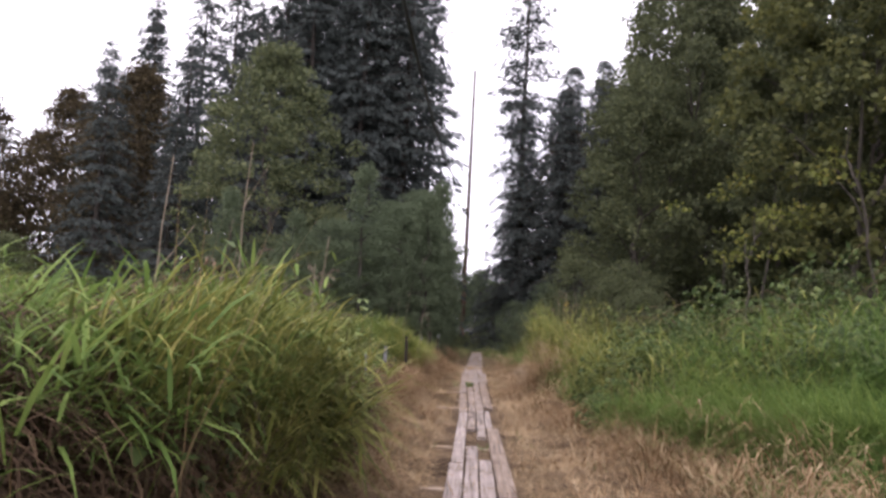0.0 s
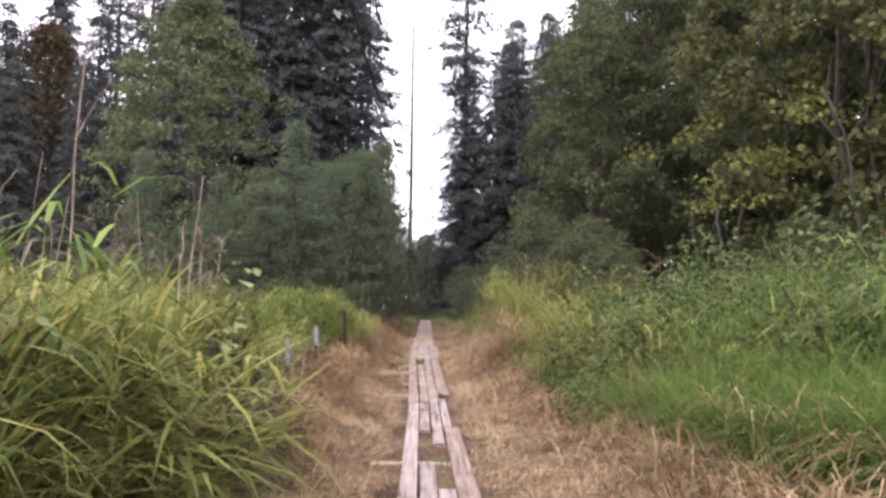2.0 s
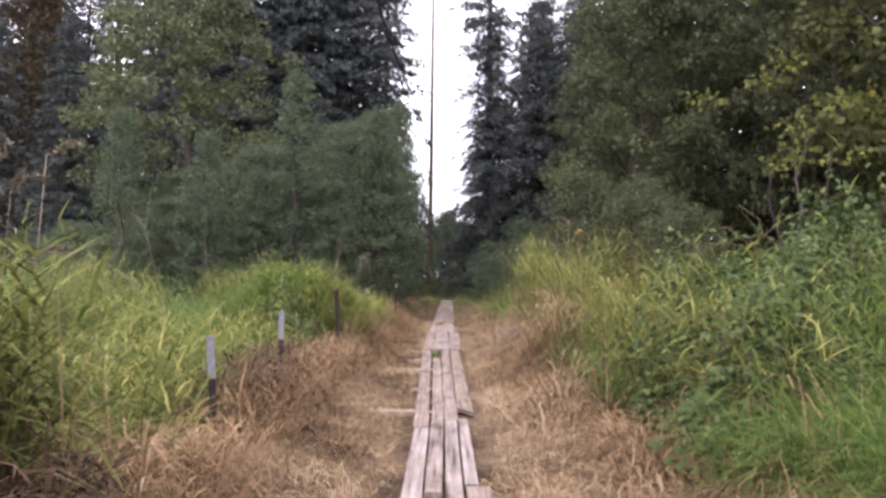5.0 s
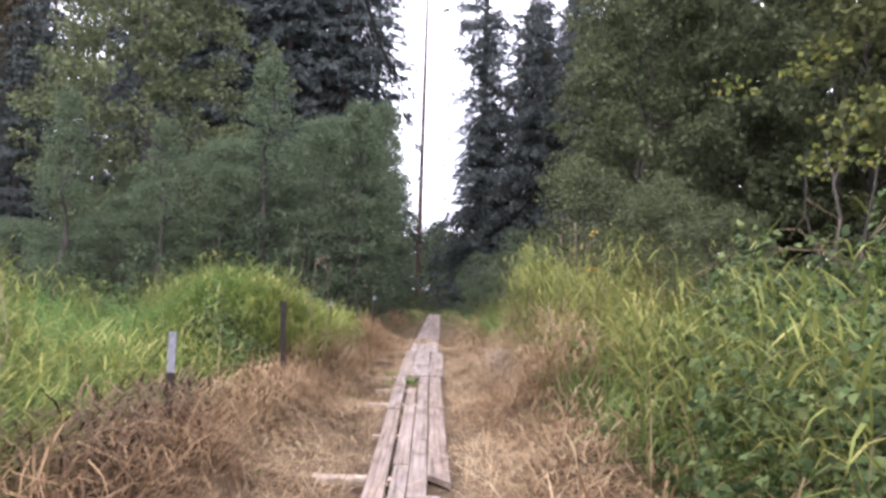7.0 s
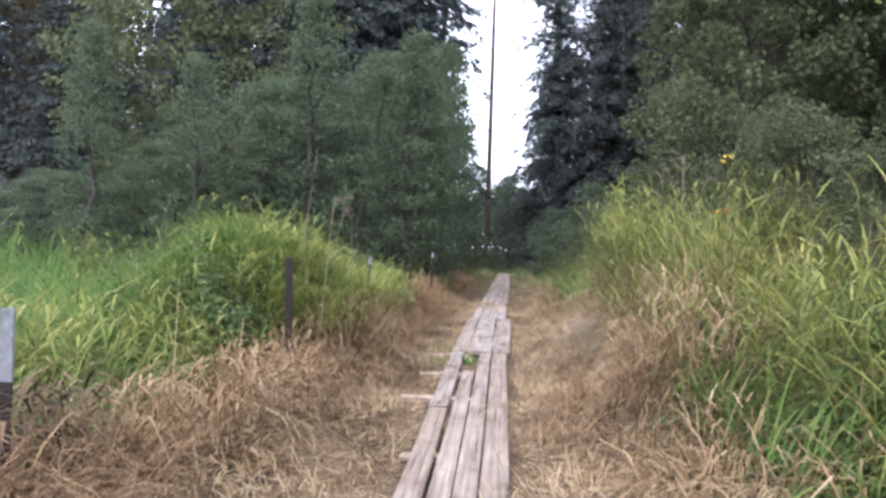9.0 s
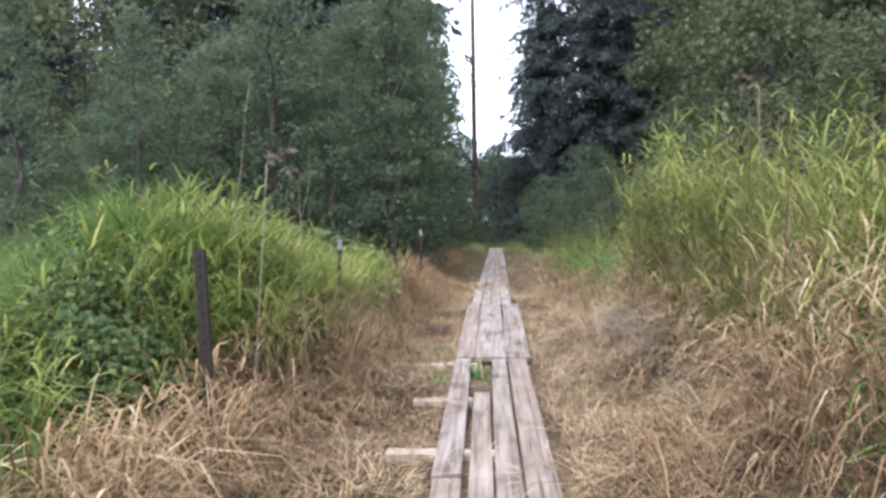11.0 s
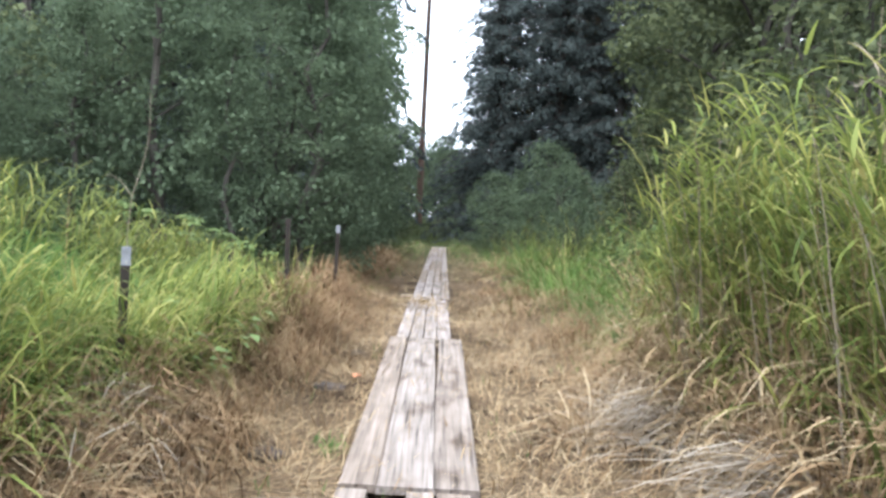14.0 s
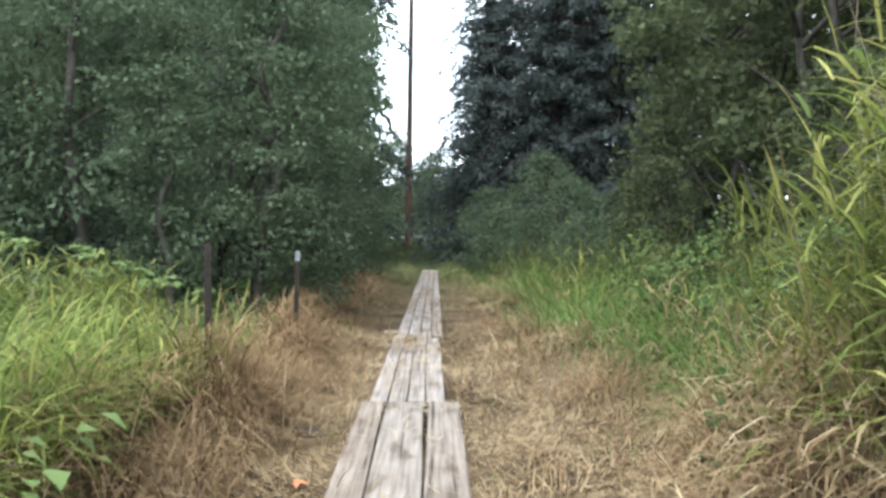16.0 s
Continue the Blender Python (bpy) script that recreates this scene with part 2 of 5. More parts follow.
def mesh_from(name, verts, quads, mats):
    """A mesh from arrays of corners and four-sided faces."""
    me = bpy.data.meshes.new(name)
    verts = np.asarray(verts, dtype=np.float32).reshape(-1, 3)
    quads = np.asarray(quads, dtype=np.int32).reshape(-1, 4)
    me.vertices.add(len(verts))
    me.vertices.foreach_set("co", verts.ravel())
    me.loops.add(quads.size)
    me.loops.foreach_set("vertex_index", quads.ravel())
    me.polygons.add(len(quads))
    me.polygons.foreach_set("loop_start", np.arange(0, quads.size, 4, dtype=np.int32))
    me.update(calc_edges=True)
    me.materials.append(mats)
    return me


def smooth(me):
    me.polygons.foreach_set("use_smooth", np.ones(len(me.polygons), dtype=bool))
    return me


def unit(a):
    return a / np.maximum(np.linalg.norm(a, axis=-1, keepdims=True), 1e-6)


def blades(base, head, length, width, lean, curl, segs=3):
    """Grass blades: each rises from base towards head, starts off upright by lean (0 up, 1 flat) and bends over by curl along its length."""
    n = len(base)
    out = np.stack([np.cos(head), np.sin(head), np.zeros(n)], 1)
    side = np.stack([-np.sin(head), np.cos(head), np.zeros(n)], 1)
    p = base.copy()
    rows = []
    for i in range(segs + 1):
        f = i / segs
        w = width * (0.55 + 1.2 * f) if f < 0.35 else width * (1 - f) / 0.65 + width * 0.03
        rows.append((p - side * w[:, None] / 2, p + side * w[:, None] / 2))
        a = lean * np.pi / 2 + curl * (f + 0.5 / segs) * np.pi / 2
        p = p + (out * np.sin(a)[:, None] + np.array([0, 0, 1.0]) * np.cos(a)[:, None]) * (length / segs)[:, None]
    v = np.stack([q for r in rows for q in r], 1)
    k = 2 * (segs + 1)
    f = np.array([[2 * i, 2 * i + 1, 2 * i + 3, 2 * i + 2] for i in range(segs)])
    return v.reshape(-1, 3), (np.arange(n)[:, None, None] * k + f[None]).reshape(-1, 4)


def leaves(at, way, size, slim=0.45, droop=0.25):
    """Small pointed leaves, folded along the rib: at their stalk, growing along way."""
    n = len(at)
    way = unit(way)
    side = unit(np.cross(way, rng.normal(size=(n, 3))))
    up = np.cross(side, way)
    s = size[:, None]
    v = np.stack([at, at + way * s * 0.45 + side * s * slim + up * s * 0.1, at + way * s - up * s * droop, at + way * s * 0.45 - side * s * slim + up * s * 0.1], 1)
    return v.reshape(-1, 3), np.arange(4 * n).reshape(-1, 4)


def broad_leaves(at, way, up, size, wide=0.4):
    """Oval leaves of two bent faces each, with a broad middle and a pointed tip."""
    n = len(at)
    way = unit(way)
    side = unit(np.cross(way, up))
    top = np.cross(side, way)
    s = size[:, None]
    rows = []
    for f, w, z in ((0.0, 0.12, 0), (0.42, 1.0, 0.06), (1.0, 0.06, -0.14)):
        c = at + way * s * f + top * s * z
        rows += [c - side * s * wide * w + top * s * 0.06 * w, c + side * s * wide * w + top * s * 0.06 * w]
    v = np.stack(rows, 1)
    f = np.array([[2 * i, 2 * i + 1, 2 * i + 3, 2 * i + 2] for i in range(2)])
    return v.reshape(-1, 3), (np.arange(n)[:, None, None] * 6 + f[None]).reshape(-1, 4)


def tubes(paths, radii, sides=6):
    """Round, tapered stems along paths, each a list of points with a radius at every point."""
    vs, qs, off = [], [], 0
    ang = np.arange(sides) * 2 * np.pi / sides
    for p, r in zip(paths, radii):
        p = np.asarray(p, float)
        r = np.asarray(r, float)
        t = unit(np.gradient(p, axis=0))
        a = unit(np.cross(t, np.where(np.abs(t[:, 2:]) > 0.9, [[1.0, 0, 0]], [[0, 0, 1.0]])))
        b = np.cross(t, a)
        ring = p[:, None] + (a[:, None] * np.cos(ang)[None, :, None] + b[:, None] * np.sin(ang)[None, :, None]) * r[:, None, None]
        vs.append(ring.reshape(-1, 3))
        k = len(p)
        i, j = np.meshgrid(np.arange(k - 1), np.arange(sides), indexing="ij")
        q = np.stack([i * sides + j, i * sides + (j + 1) % sides, (i + 1) * sides + (j + 1) % sides, (i + 1) * sides + j], -1).reshape(-1, 4)
        qs.append(q + off)
        off += k * sides
    return np.concatenate(vs), np.concatenate(qs)


def join(parts):
    vs, qs, off = [], [], 0
    for v, q in parts:
        vs.append(v)
        qs.append(q + off)
        off += len(v)
    return np.concatenate(vs), np.concatenate(qs)


def child(name, me, parent, label=""):
    ob = new(name, me)
    ob.parent = parent
    return tagged(ob, label)


def thing(name, m, label, category, group="", kind=""):
    ob = new(name)
    ob.matrix_world = m
    ob.empty_display_size = 0.1
    return tagged(ob, label, category, group, kind)


# ---- ground ----
LEFT_Y = [-8, 0, 7, 8.5, 10.5, 11.5, 16, 17, 21, 25, 31, 34, 45, 62]
LEFT_X = [-1.4, -1.25, -1.1, -1.15, -1.2, -1.3, -1.38, -1.45, -1.35, -1.45, -1.42, -1.35, -1.1, -0.8]
RIGHT_Y = [-8, 6, 10, 12.9, 15.2, 17.5, 19.2, 21, 23, 25, 26.5, 28, 30, 34, 37, 50, 62]
RIGHT_X = [2.6, 2.5, 2.25, 1.85, 1.6, 1.6, 1.4, 1.6, 1.65, 1.62, 1.8, 2.25, 2.3, 1.8, 2.1, 1.4, 1.2]


def left_edge(y):
    return np.interp(y, LEFT_Y, LEFT_X)


def right_edge(y):
    return np.interp(y, RIGHT_Y, RIGHT_X)


def step(a, b, v):
    f = np.clip((v - a) / (b - a), 0, 1)
    return f * f * (3 - 2 * f)


def lumps(x, y, s=1.0, seed=0.0):
    return 0.5 + 0.25 * np.sin(x * 1.9 * s + 1.3 * np.sin(y * 0.8 * s + seed) + seed) + 0.25 * np.sin(y * 1.45 * s + 1.7 * np.sin(x * 0.9 * s) + seed * 2)


HUMMOCKS = [(-2.75, 22.1, 1.0, 1.5, 1.12), (-3.6, 26.7, 1.0, 1.5, 0.75), (-5.6, 17.2, 1.5, 1.6, 0.75), (-4.2, 14.0, 1.0, 1.0, 0.35), (3.6, 31.5, 1.0, 1.8, 0.35), (3.0, 24.0, 0.9, 2.5, 0.3), (1.75, 18.9, 0.35, 0.9, 0.45)]


def land(x, y):
    """Height of the ground."""
    x, y = np.asarray(x, float), np.asarray(y, float)
    z = -0.075 + 0.02 * np.sin(x * 2.1 + y * 0.7) + 0.02 * np.sin(y * 1.7 - x)
    rough = 0.35 + 0.65 * step(0.5, 1.0, np.abs(x - 0.1))
    z = z + rough * (0.018 * np.sin(7.1 * x + 2.0 * np.sin(3.3 * y)) * np.sin(6.3 * y + 1.5 * np.sin(4.1 * x)) + 0.012 * np.sin(15 * x + 3 * np.sin(5 * y)) * np.sin(13 * y))
    lip = np.exp(-(((x - left_edge(y)) / 0.4) ** 2)) * (0.1 + 0.16 * lumps(x, y, 1.6, 3.0)) + np.exp(-(((x - right_edge(y)) / 0.5) ** 2)) * (0.08 + 0.16 * lumps(x, y, 1.4, 5.0))
    z = z + lip * step(64, 56, y)
    z = z + 1.2 * step(2.4, 7.0, x) * step(30, 18, y) + 0.35 * step(2.4, 8, x) * step(18, 30, y)
    for cx, cy, rx, ry, hh in HUMMOCKS:
        z = z + hh * np.exp(-(((x - cx) / rx) ** 2) - ((y - cy) / ry) ** 2)
    z = z + 1.05 * step(58, 68, y) + 0.25 * step(2.0, 6.0, -x)
    return z


gx = np.unique(np.concatenate([np.linspace(-400, -20, 14), np.linspace(-20, -3, 18), np.linspace(-3, 4, 64), np.linspace(4, 20, 17), np.linspace(20, 400, 14)]))
gy = np.unique(np.concatenate([np.linspace(-400, -12, 12), np.linspace(-12, 3, 30), np.linspace(3, 36, 270), np.linspace(36, 70, 70), np.linspace(70, 130, 20), np.linspace(130, 700, 12)]))
GX, GY = np.meshgrid(gx, gy, indexing="ij")
gv = np.stack([GX, GY, land(GX, GY)], -1).reshape(-1, 3)
i, j = np.meshgrid(np.arange(len(gx) - 1), np.arange(len(gy) - 1), indexing="ij")
k = len(gy)
gq = np.stack([i * k + j, (i + 1) * k + j, (i + 1) * k + j + 1, i * k + j + 1], -1).reshape(-1, 4)
tagged(new("ground", smooth(mesh_from("ground", gv, gq, GROUND))), "matted dry straw and dark litter over level soil", "ground", kind="structure")


# ---- trees ----
def limb_path(start, end, sag, n=6):
    f = np.linspace(0, 1, n)[:, None]
    p = np.asarray(start) * (1 - f) + np.asarray(end) * f
    p[:, 2] += sag * np.sin(f[:, 0] * np.pi)
    p[1:-1] += rng.normal(scale=0.02 * np.linalg.norm(np.asarray(end) - np.asarray(start)), size=(n - 2, 3))
    return p


def broadleaf(height, spread, bottom, clumps, per, leaf, lump, slim, shape=0.8, stems=1):
    """Trunk and limb mesh data and crown data of a leafy tree: clumps of leaves sit on limbs in an uneven envelope."""
    paths, radii = [], []
    tops = []
    for s in range(stems):
        a = 2 * np.pi * s / stems + rng.uniform(0, 1)
        r = 0 if stems == 1 else spread * rng.uniform(0.1, 0.55)
        foot = np.array([np.cos(a) * 0.12 * stems ** 0.5, np.sin(a) * 0.12 * stems ** 0.5, -0.2]) if stems > 1 else np.array([0, 0, -0.2])
        top = np.array([np.cos(a) * r, np.sin(a) * r, height * (0.92 if s == 0 else rng.uniform(0.6, 0.9))])
        p = limb_path(foot, top, 0, 9)
        paths.append(p)
        radii.append(np.linspace(0.012 * height + 0.03, 0.02, 9) / (stems ** 0.4))
        tops.append(p)
    cen = []
    bumps = rng.uniform(0, 2 * np.pi, size=(6, 2))
    for c in range(clumps):
        f = rng.uniform(0, 1) ** 0.85
        z = bottom + (height - bottom) * f
        prof = np.sin(np.pi * np.clip(0.12 + 0.86 * f, 0, 1)) ** shape * (1.12 - 0.35 * f)
        a = rng.uniform(0, 2 * np.pi)
        wob = 1 + 0.2 * np.sin(2 * a + bumps[0, 0] + 5 * f) + 0.16 * np.sin(3 * a + bumps[1, 0] - 9 * f) + 0.12 * np.sin(5 * a + 14 * f)
        r = spread * prof * wob * rng.uniform(0.35, 1.0) ** 0.5
        cen.append((np.cos(a) * r, np.sin(a) * r, z))
        if c % 12 == 0:
            stem = tops[c % stems]
            zs = max(0.3, z - r * rng.uniform(0.5, 0.9))
            st = np.array([np.interp(zs, stem[:, 2], stem[:, q]) for q in (0, 1)] + [zs])
            paths.append(limb_path(st, cen[-1], 0.12 * r, 6))
            radii.append(np.linspace(0.012 + 0.004 * r + 0.0025 * height, 0.008, 6))
    cen = np.repeat(np.array(cen), per, 0)
    n = len(cen)
    d = unit(rng.normal(size=(n, 3))) * (rng.uniform(0, 1, size=(n, 1)) ** 0.45) * lump
    d[:, 2] *= 0.55
    at = cen + d
    way = unit(d) * 0.6 + rng.normal(size=(n, 3)) * 0.6 + np.array([0, 0, -0.45])
    crown = leaves(at, way, leaf * rng.uniform(0.6, 1.3, n), slim)
    return tubes(paths, radii), crown


def conifer(height, spread, bottom, whorls, per, spray, thin=1.0, droop=0.35, blunt=0.55, thick=5.5):
    """A fir: whorls of drooping boughs with flat hanging sprays."""
    z = np.linspace(-0.2, height, 10)
    bend = np.cumsum(rng.normal(scale=0.03, size=(10, 2)), 0)
    trunk = np.concatenate([bend, z[:, None]], 1)
    paths, radii = [trunk], [np.linspace(0.011 * height + 0.05, 0.02, 10)]
    ats, ways = [], []
    for w in range(whorls):
        f = (w + rng.uniform(0, 0.9)) / whorls
        h = bottom + (height - bottom) * f
        for b in range(per):
            if rng.uniform() > thin:
                continue
            a = rng.uniform(0, 2 * np.pi)
            ln = spread * ((1 - f) ** blunt + 0.03) * rng.uniform(0.55, 1.12)
            o = np.array([np.cos(a), np.sin(a), 0])
            foot = np.array([np.interp(h, z, trunk[:, 0]), np.interp(h, z, trunk[:, 1]), h])
            tip = foot + o * ln + np.array([0, 0, -droop * ln + 0.1 * ln])
            p = limb_path(foot, tip, 0.12 * ln, 5)
            if b % 2 == 0:
                paths.append(p)
                radii.append(np.linspace(0.03 + 0.006 * ln, 0.008, 5))
            k = max(4, int(ln * thick / spray))
            g = rng.uniform(0.12, 1.0, k)
            c = np.stack([np.interp(g, np.linspace(0, 1, 5), p[:, q]) for q in range(3)], 1)
            sd = np.array([-o[1], o[0], 0]) * rng.choice([-1, 1], size=(k, 1))
            c = c + sd * rng.uniform(0, 0.28, (k, 1)) * ln * (1.1 - g[:, None]) + np.array([0, 0, -1]) * rng.uniform(0, 0.35, (k, 1))
            ats.append(c)
            ways.append(o * 0.7 + sd * rng.uniform(0.2, 1.0, (k, 1)) + np.array([0, 0, -0.75]) + rng.normal(scale=0.25, size=(k, 3)))
    at, way = np.concatenate(ats), np.concatenate(ways)
    return tubes(paths, radii, 5), leaves(at, way, spray * rng.uniform(0.55, 1.4, len(at)), 0.15, 0.2)


def tree_model(name, data, wood, leaf, label, category, group=""):
    stem, crown = data
    ob = thing(name, Matrix.Translation((0, 0, 0)), label, category, group)
    child("trunk", smooth(mesh_from("trunk", *stem, wood)), ob)
    child("crown", mesh_from("crown", *crown, leaf), ob)
    return ob


def set_at(ob, x, y, turn=0.0, size=1.0, tall=1.0, drop=0.05):
    ob.matrix_world = Matrix.LocRotScale((x, y, float(land(x, y)) - drop), Euler((0, 0, turn)), (size, size, size * tall))
    return ob


def repeat(ob, places):
    """Copies of a tree; each place is x, y, turn, size, stretch upwards."""
    for x, y, turn, size, tall in places:
        c = copy_thing(ob, Matrix.Translation((x, y, 0)))
        c.matrix_world = Matrix.LocRotScale((x, y, float(land(x, y)) - 0.05), Euler((0, 0, turn)), (size, size, size * tall))


# the pale alder and its neighbours
alder = tree_model("alder_tree", broadleaf(15.0, 4.3, 1.5, 250, 88, 0.17, 0.72, 0.4), BARK, ALDER, "tall rounded alder with dull yellow-green leaves beside dark firs", "tree", "alder trees")
set_at(alder, -10.6, 40, 0.4)

willow = tree_model("willow_tree", broadleaf(8.0, 2.7, 0.3, 300, 92, 0.09, 0.52, 0.32, 0.6, 5), BARK, HAZED_WILLOW, "many-stemmed grey-green willow leaning over the path edge", "tree", "willow thicket")
set_at(willow, -3.05, 36, 0.2, 0.95, 0.9)
willow2 = tree_model("willow_tree", broadleaf(7.2, 2.9, 0.2, 300, 92, 0.09, 0.52, 0.32, 0.6, 4), BARK, HAZED_WILLOW, "bushy grey-green willow with leaves down to the grass", "tree", "willow thicket")
set_at(willow2, -6.2, 35.5, 1.2, 0.95, 0.85)
repeat(willow, [(-9.6, 37.5, 3.0, 0.85, 0.75), (-4.3, 41.5, 1.0, 1.0, 0.95), (-3.6, 47, 4.4, 1.0, 1.15)])
repeat(willow2, [(-8.5, 33.4, 0.3, 0.7, 0.75), (-12.4, 35, 2.2, 0.7, 0.6)])

spire = tree_model("willow_tree", broadleaf(7.2, 1.05, 0.3, 190, 34, 0.1, 0.36, 0.34, 0.75, 1), BARK, HAZED_WILLOW, "slender young grey-green willow with a pointed top", "tree", "willow thicket")
set_at(spire, -4.75, 33.5, 0.4, 1.02, 1.08)
repeat(spire, [(-2.25, 34.6, 2.2, 0.98, 1.02), (-2.25, 43.5, 0.6, 1.15, 1.1), (-2.35, 49.0, 3.3, 1.2, 1.2), (-2.3, 39.2, 4.6, 1.0, 1.08), (-7.2, 31.8, 4.0, 0.78, 1.0), (-5.9, 33.0, 1.1, 0.72, 0.9), (-3.4, 33.2, 5.2, 0.66, 0.95), (-9.9, 32.0, 3.0, 0.8, 1.1)])

# dark firs, a closed wall behind the alder and the willows
fir = tree_model("fir_tree", conifer(36.0, 5.6, 1.0, 56, 8, 0.36, thick=7.4), FIRBARK, HAZED_FIR, "tall dense dark blue-green fir", "tree", "dark firs")
set_at(fir, -6.0, 61, 0.5)
fir2 = tree_model("fir_tree", conifer(30.0, 5.2, 1.0, 48, 8, 0.38, thick=6.0, blunt=0.65), FIRBARK, HAZED_FIR, "tall dense dark fir with drooping boughs", "tree", "dark firs")
set_at(fir2, -19.2, 60, 1.3, 0.95)
repeat(fir, [(-9.4, 60, 2.0, 0.96, 1.0), (-12.8, 58.5, 5.1, 0.9, 1.0), (-16.0, 62, 1.0, 0.92, 1.0), (-7.6, 66, 3.4, 1.0, 1.08), (-11.2, 66, 4.2, 0.98, 1.08), (-14.6, 67, 0.2, 0.95, 1.08)])
repeat(fir2, [(-22.6, 63, 0.7, 0.98, 0.98), (-25.8, 61, 5.0, 0.82, 1.0), (-16.4, 56, 2.9, 0.8, 1.0), (-24.4, 57.5, 4.0, 0.86, 0.95), (-13.4, 46.5, 0.4, 0.6, 0.9), (-20.5, 43, 1.8, 0.6, 0.9), (-15.6, 40.5, 3.3, 0.5, 0.8), (-29.0, 60, 1.9, 0.85, 0.8), (-17.6, 47, 2.2, 0.62, 0.97)])

sparse = tree_model("fir_tree", conifer(34.0, 3.4, 16.0, 27, 8, 0.36, 0.72, 0.05, 0.45, 7.5), FIRBARK, HAZED_FIR, "very tall thin fir with sparse open top boughs", "tree", "dark firs")
set_at(sparse, 3.1, 66, 0.3)
repeat(sparse, [(-5.2, 79, 2.0, 0.98, 1.0)])
rfir = tree_model("fir_tree", conifer(20.5, 3.8, 0.5, 52, 9, 0.24, thick=8.0, blunt=0.4), FIRBARK, HAZED_FIR, "dense dark fir with boughs down to the brush", "tree", "dark firs")
set_at(rfir, 2.9, 63, 0.9, 0.96)
repeat(rfir, [(5.9, 62, 0.4, 1.0, 0.98), (9.0, 61, 2.0, 1.0, 1.0), (12.6, 62, 4.0, 1.1, 1.0), (3.9, 74, 5.0, 0.95, 0.8), (7.6, 72, 1.3, 1.0, 1.2), (10.8, 73, 3.1, 1.0, 1.25), (14.0, 71, 5.5, 1.05, 1.15), (16.2, 47, 0.7, 0.85, 0.9), (19.5, 41, 2.7, 0.85, 0.9), (22.5, 34, 4.4, 0.85, 0.9), (24.0, 26, 1.1, 0.85, 0.9), (13.2, 57, 3.8, 0.9, 0.9)])

hazel = tree_model("hazel_tree", broadleaf(14.5, 3.9, 2.6, 250, 92, 0.15, 0.68, 0.4, 0.5, 3), BARK, OLIVE, "tall olive-green leafy tree in a dense row", "tree", "leafy trees along the bank")
set_at(hazel, 9.6, 38, 0.3, 1.0, 1.25)
hazel2 = tree_model("hazel_tree", broadleaf(12.0, 3.2, 2.8, 200, 92, 0.14, 0.62, 0.4, 0.5, 2), BARK, OLIVE, "olive-green leafy tree with a ragged outline", "tree", "leafy trees along the bank")
set_at(hazel2, 6.9, 36, 1.0)
repeat(hazel, [(13.0, 40, 2.0, 1.05, 1.45), (15.8, 33, 3.0, 1.0, 1.3), (10.8, 48, 4.0, 1.15, 1.35)])
repeat(hazel2, [(12.4, 33.5, 4.4, 1.0, 1.2), (16.8, 27, 0.4, 1.0, 1.3), (9.6, 46, 2.0, 1.1, 1.3)])

maple = tree_model("maple_tree", broadleaf(16.0, 4.2, 3.0, 210, 66, 0.2, 0.66, 0.5, 0.5, 2), BARK, MAPLE, "big maple with yellowing leaves and bare dark trunks", "tree", "maples along the bank")
set_at(maple, 12.4, 27.2, 0.3)
repeat(maple, [(15.6, 21.5, 2.0, 0.95, 1.0)])

VINE_MAPLE = leaf_material("vine_maple_leaf", [(0.1, (0.07, 0.09, 0.025)), (0.6, (0.14, 0.155, 0.04)), (0.85, (0.24, 0.19, 0.05)), (0.95, (0.3, 0.12, 0.05))], 0.35, patch=0.5)
vine_maple = tree_model("vine_maple_tree", broadleaf(6.6, 2.4, 3.6, 15, 34, 0.13, 0.5, 0.5, 0.5, 3), BARK, VINE_MAPLE, "small open maple with flat sprays of yellow and red leaves", "tree", "maples along the bank")
set_at(vine_maple, 8.6, 26.6, 0.6)
repeat(vine_maple, [(11.6, 23.6, 2.6, 1.05, 1.15)])

russet = tree_model("cherry_tree", broadleaf(16.5, 3.6, 2.0, 420, 34, 0.19, 0.7, 0.42), BARK, RUSSET, "leafy tree with dull red-brown foliage", "tree", "russet trees")
set_at(russet, -21.5, 49, 0.3)
repeat(russet, [(-27, 52, 2.0, 0.95, 1.0), (-24.6, 54, 1.2, 0.95, 0.9), (-30.5, 55, 5.2, 0.95, 0.85), (-36, 54, 3.1, 0.9, 0.75), (-32, 50, 4.0, 0.95, 0.95), (7.0, 67, 3.0, 1.0, 1.05)])

shrub = tree_model("willow_shrub", broadleaf(3.4, 1.5, 0.1, 210, 19, 0.1, 0.32, 0.34, 0.5, 5), BARK, HAZED_WILLOW, "low leafy shrub at the edge of the woods", "shrub", "shrubs by the path")
set_at(shrub, 3.7, 41, 0.2, 0.55, 1.15)
repeat(shrub, [(3.1, 46.5, 1.0, 0.6, 1.2), (2.7, 52, 2.0, 0.9, 0.9), (4.4, 47, 3.0, 1.0, 1.0), (2.9, 58, 4.0, 1.1, 1.0), (-2.9, 56, 5.0, 0.9, 0.9), (-2.9, 62, 0.6, 0.75, 1.0), (-3.4, 68, 1.6, 1.3, 1.0), (1.7, 70, 2.6, 1.3, 1.0), (4.8, 55, 3.6, 1.3, 1.1),
               (-2.3, 43, 1.4, 0.45, 0.9), (-2.2, 49, 2.8, 0.6, 0.9), (0.6, 74, 2.8, 1.5, 1.0), (-2.4, 78, 2.0, 1.7, 1.2), (3.2, 80, 2.0, 1.8, 1.2), (0.2, 86, 1.0, 1.7, 1.2)])
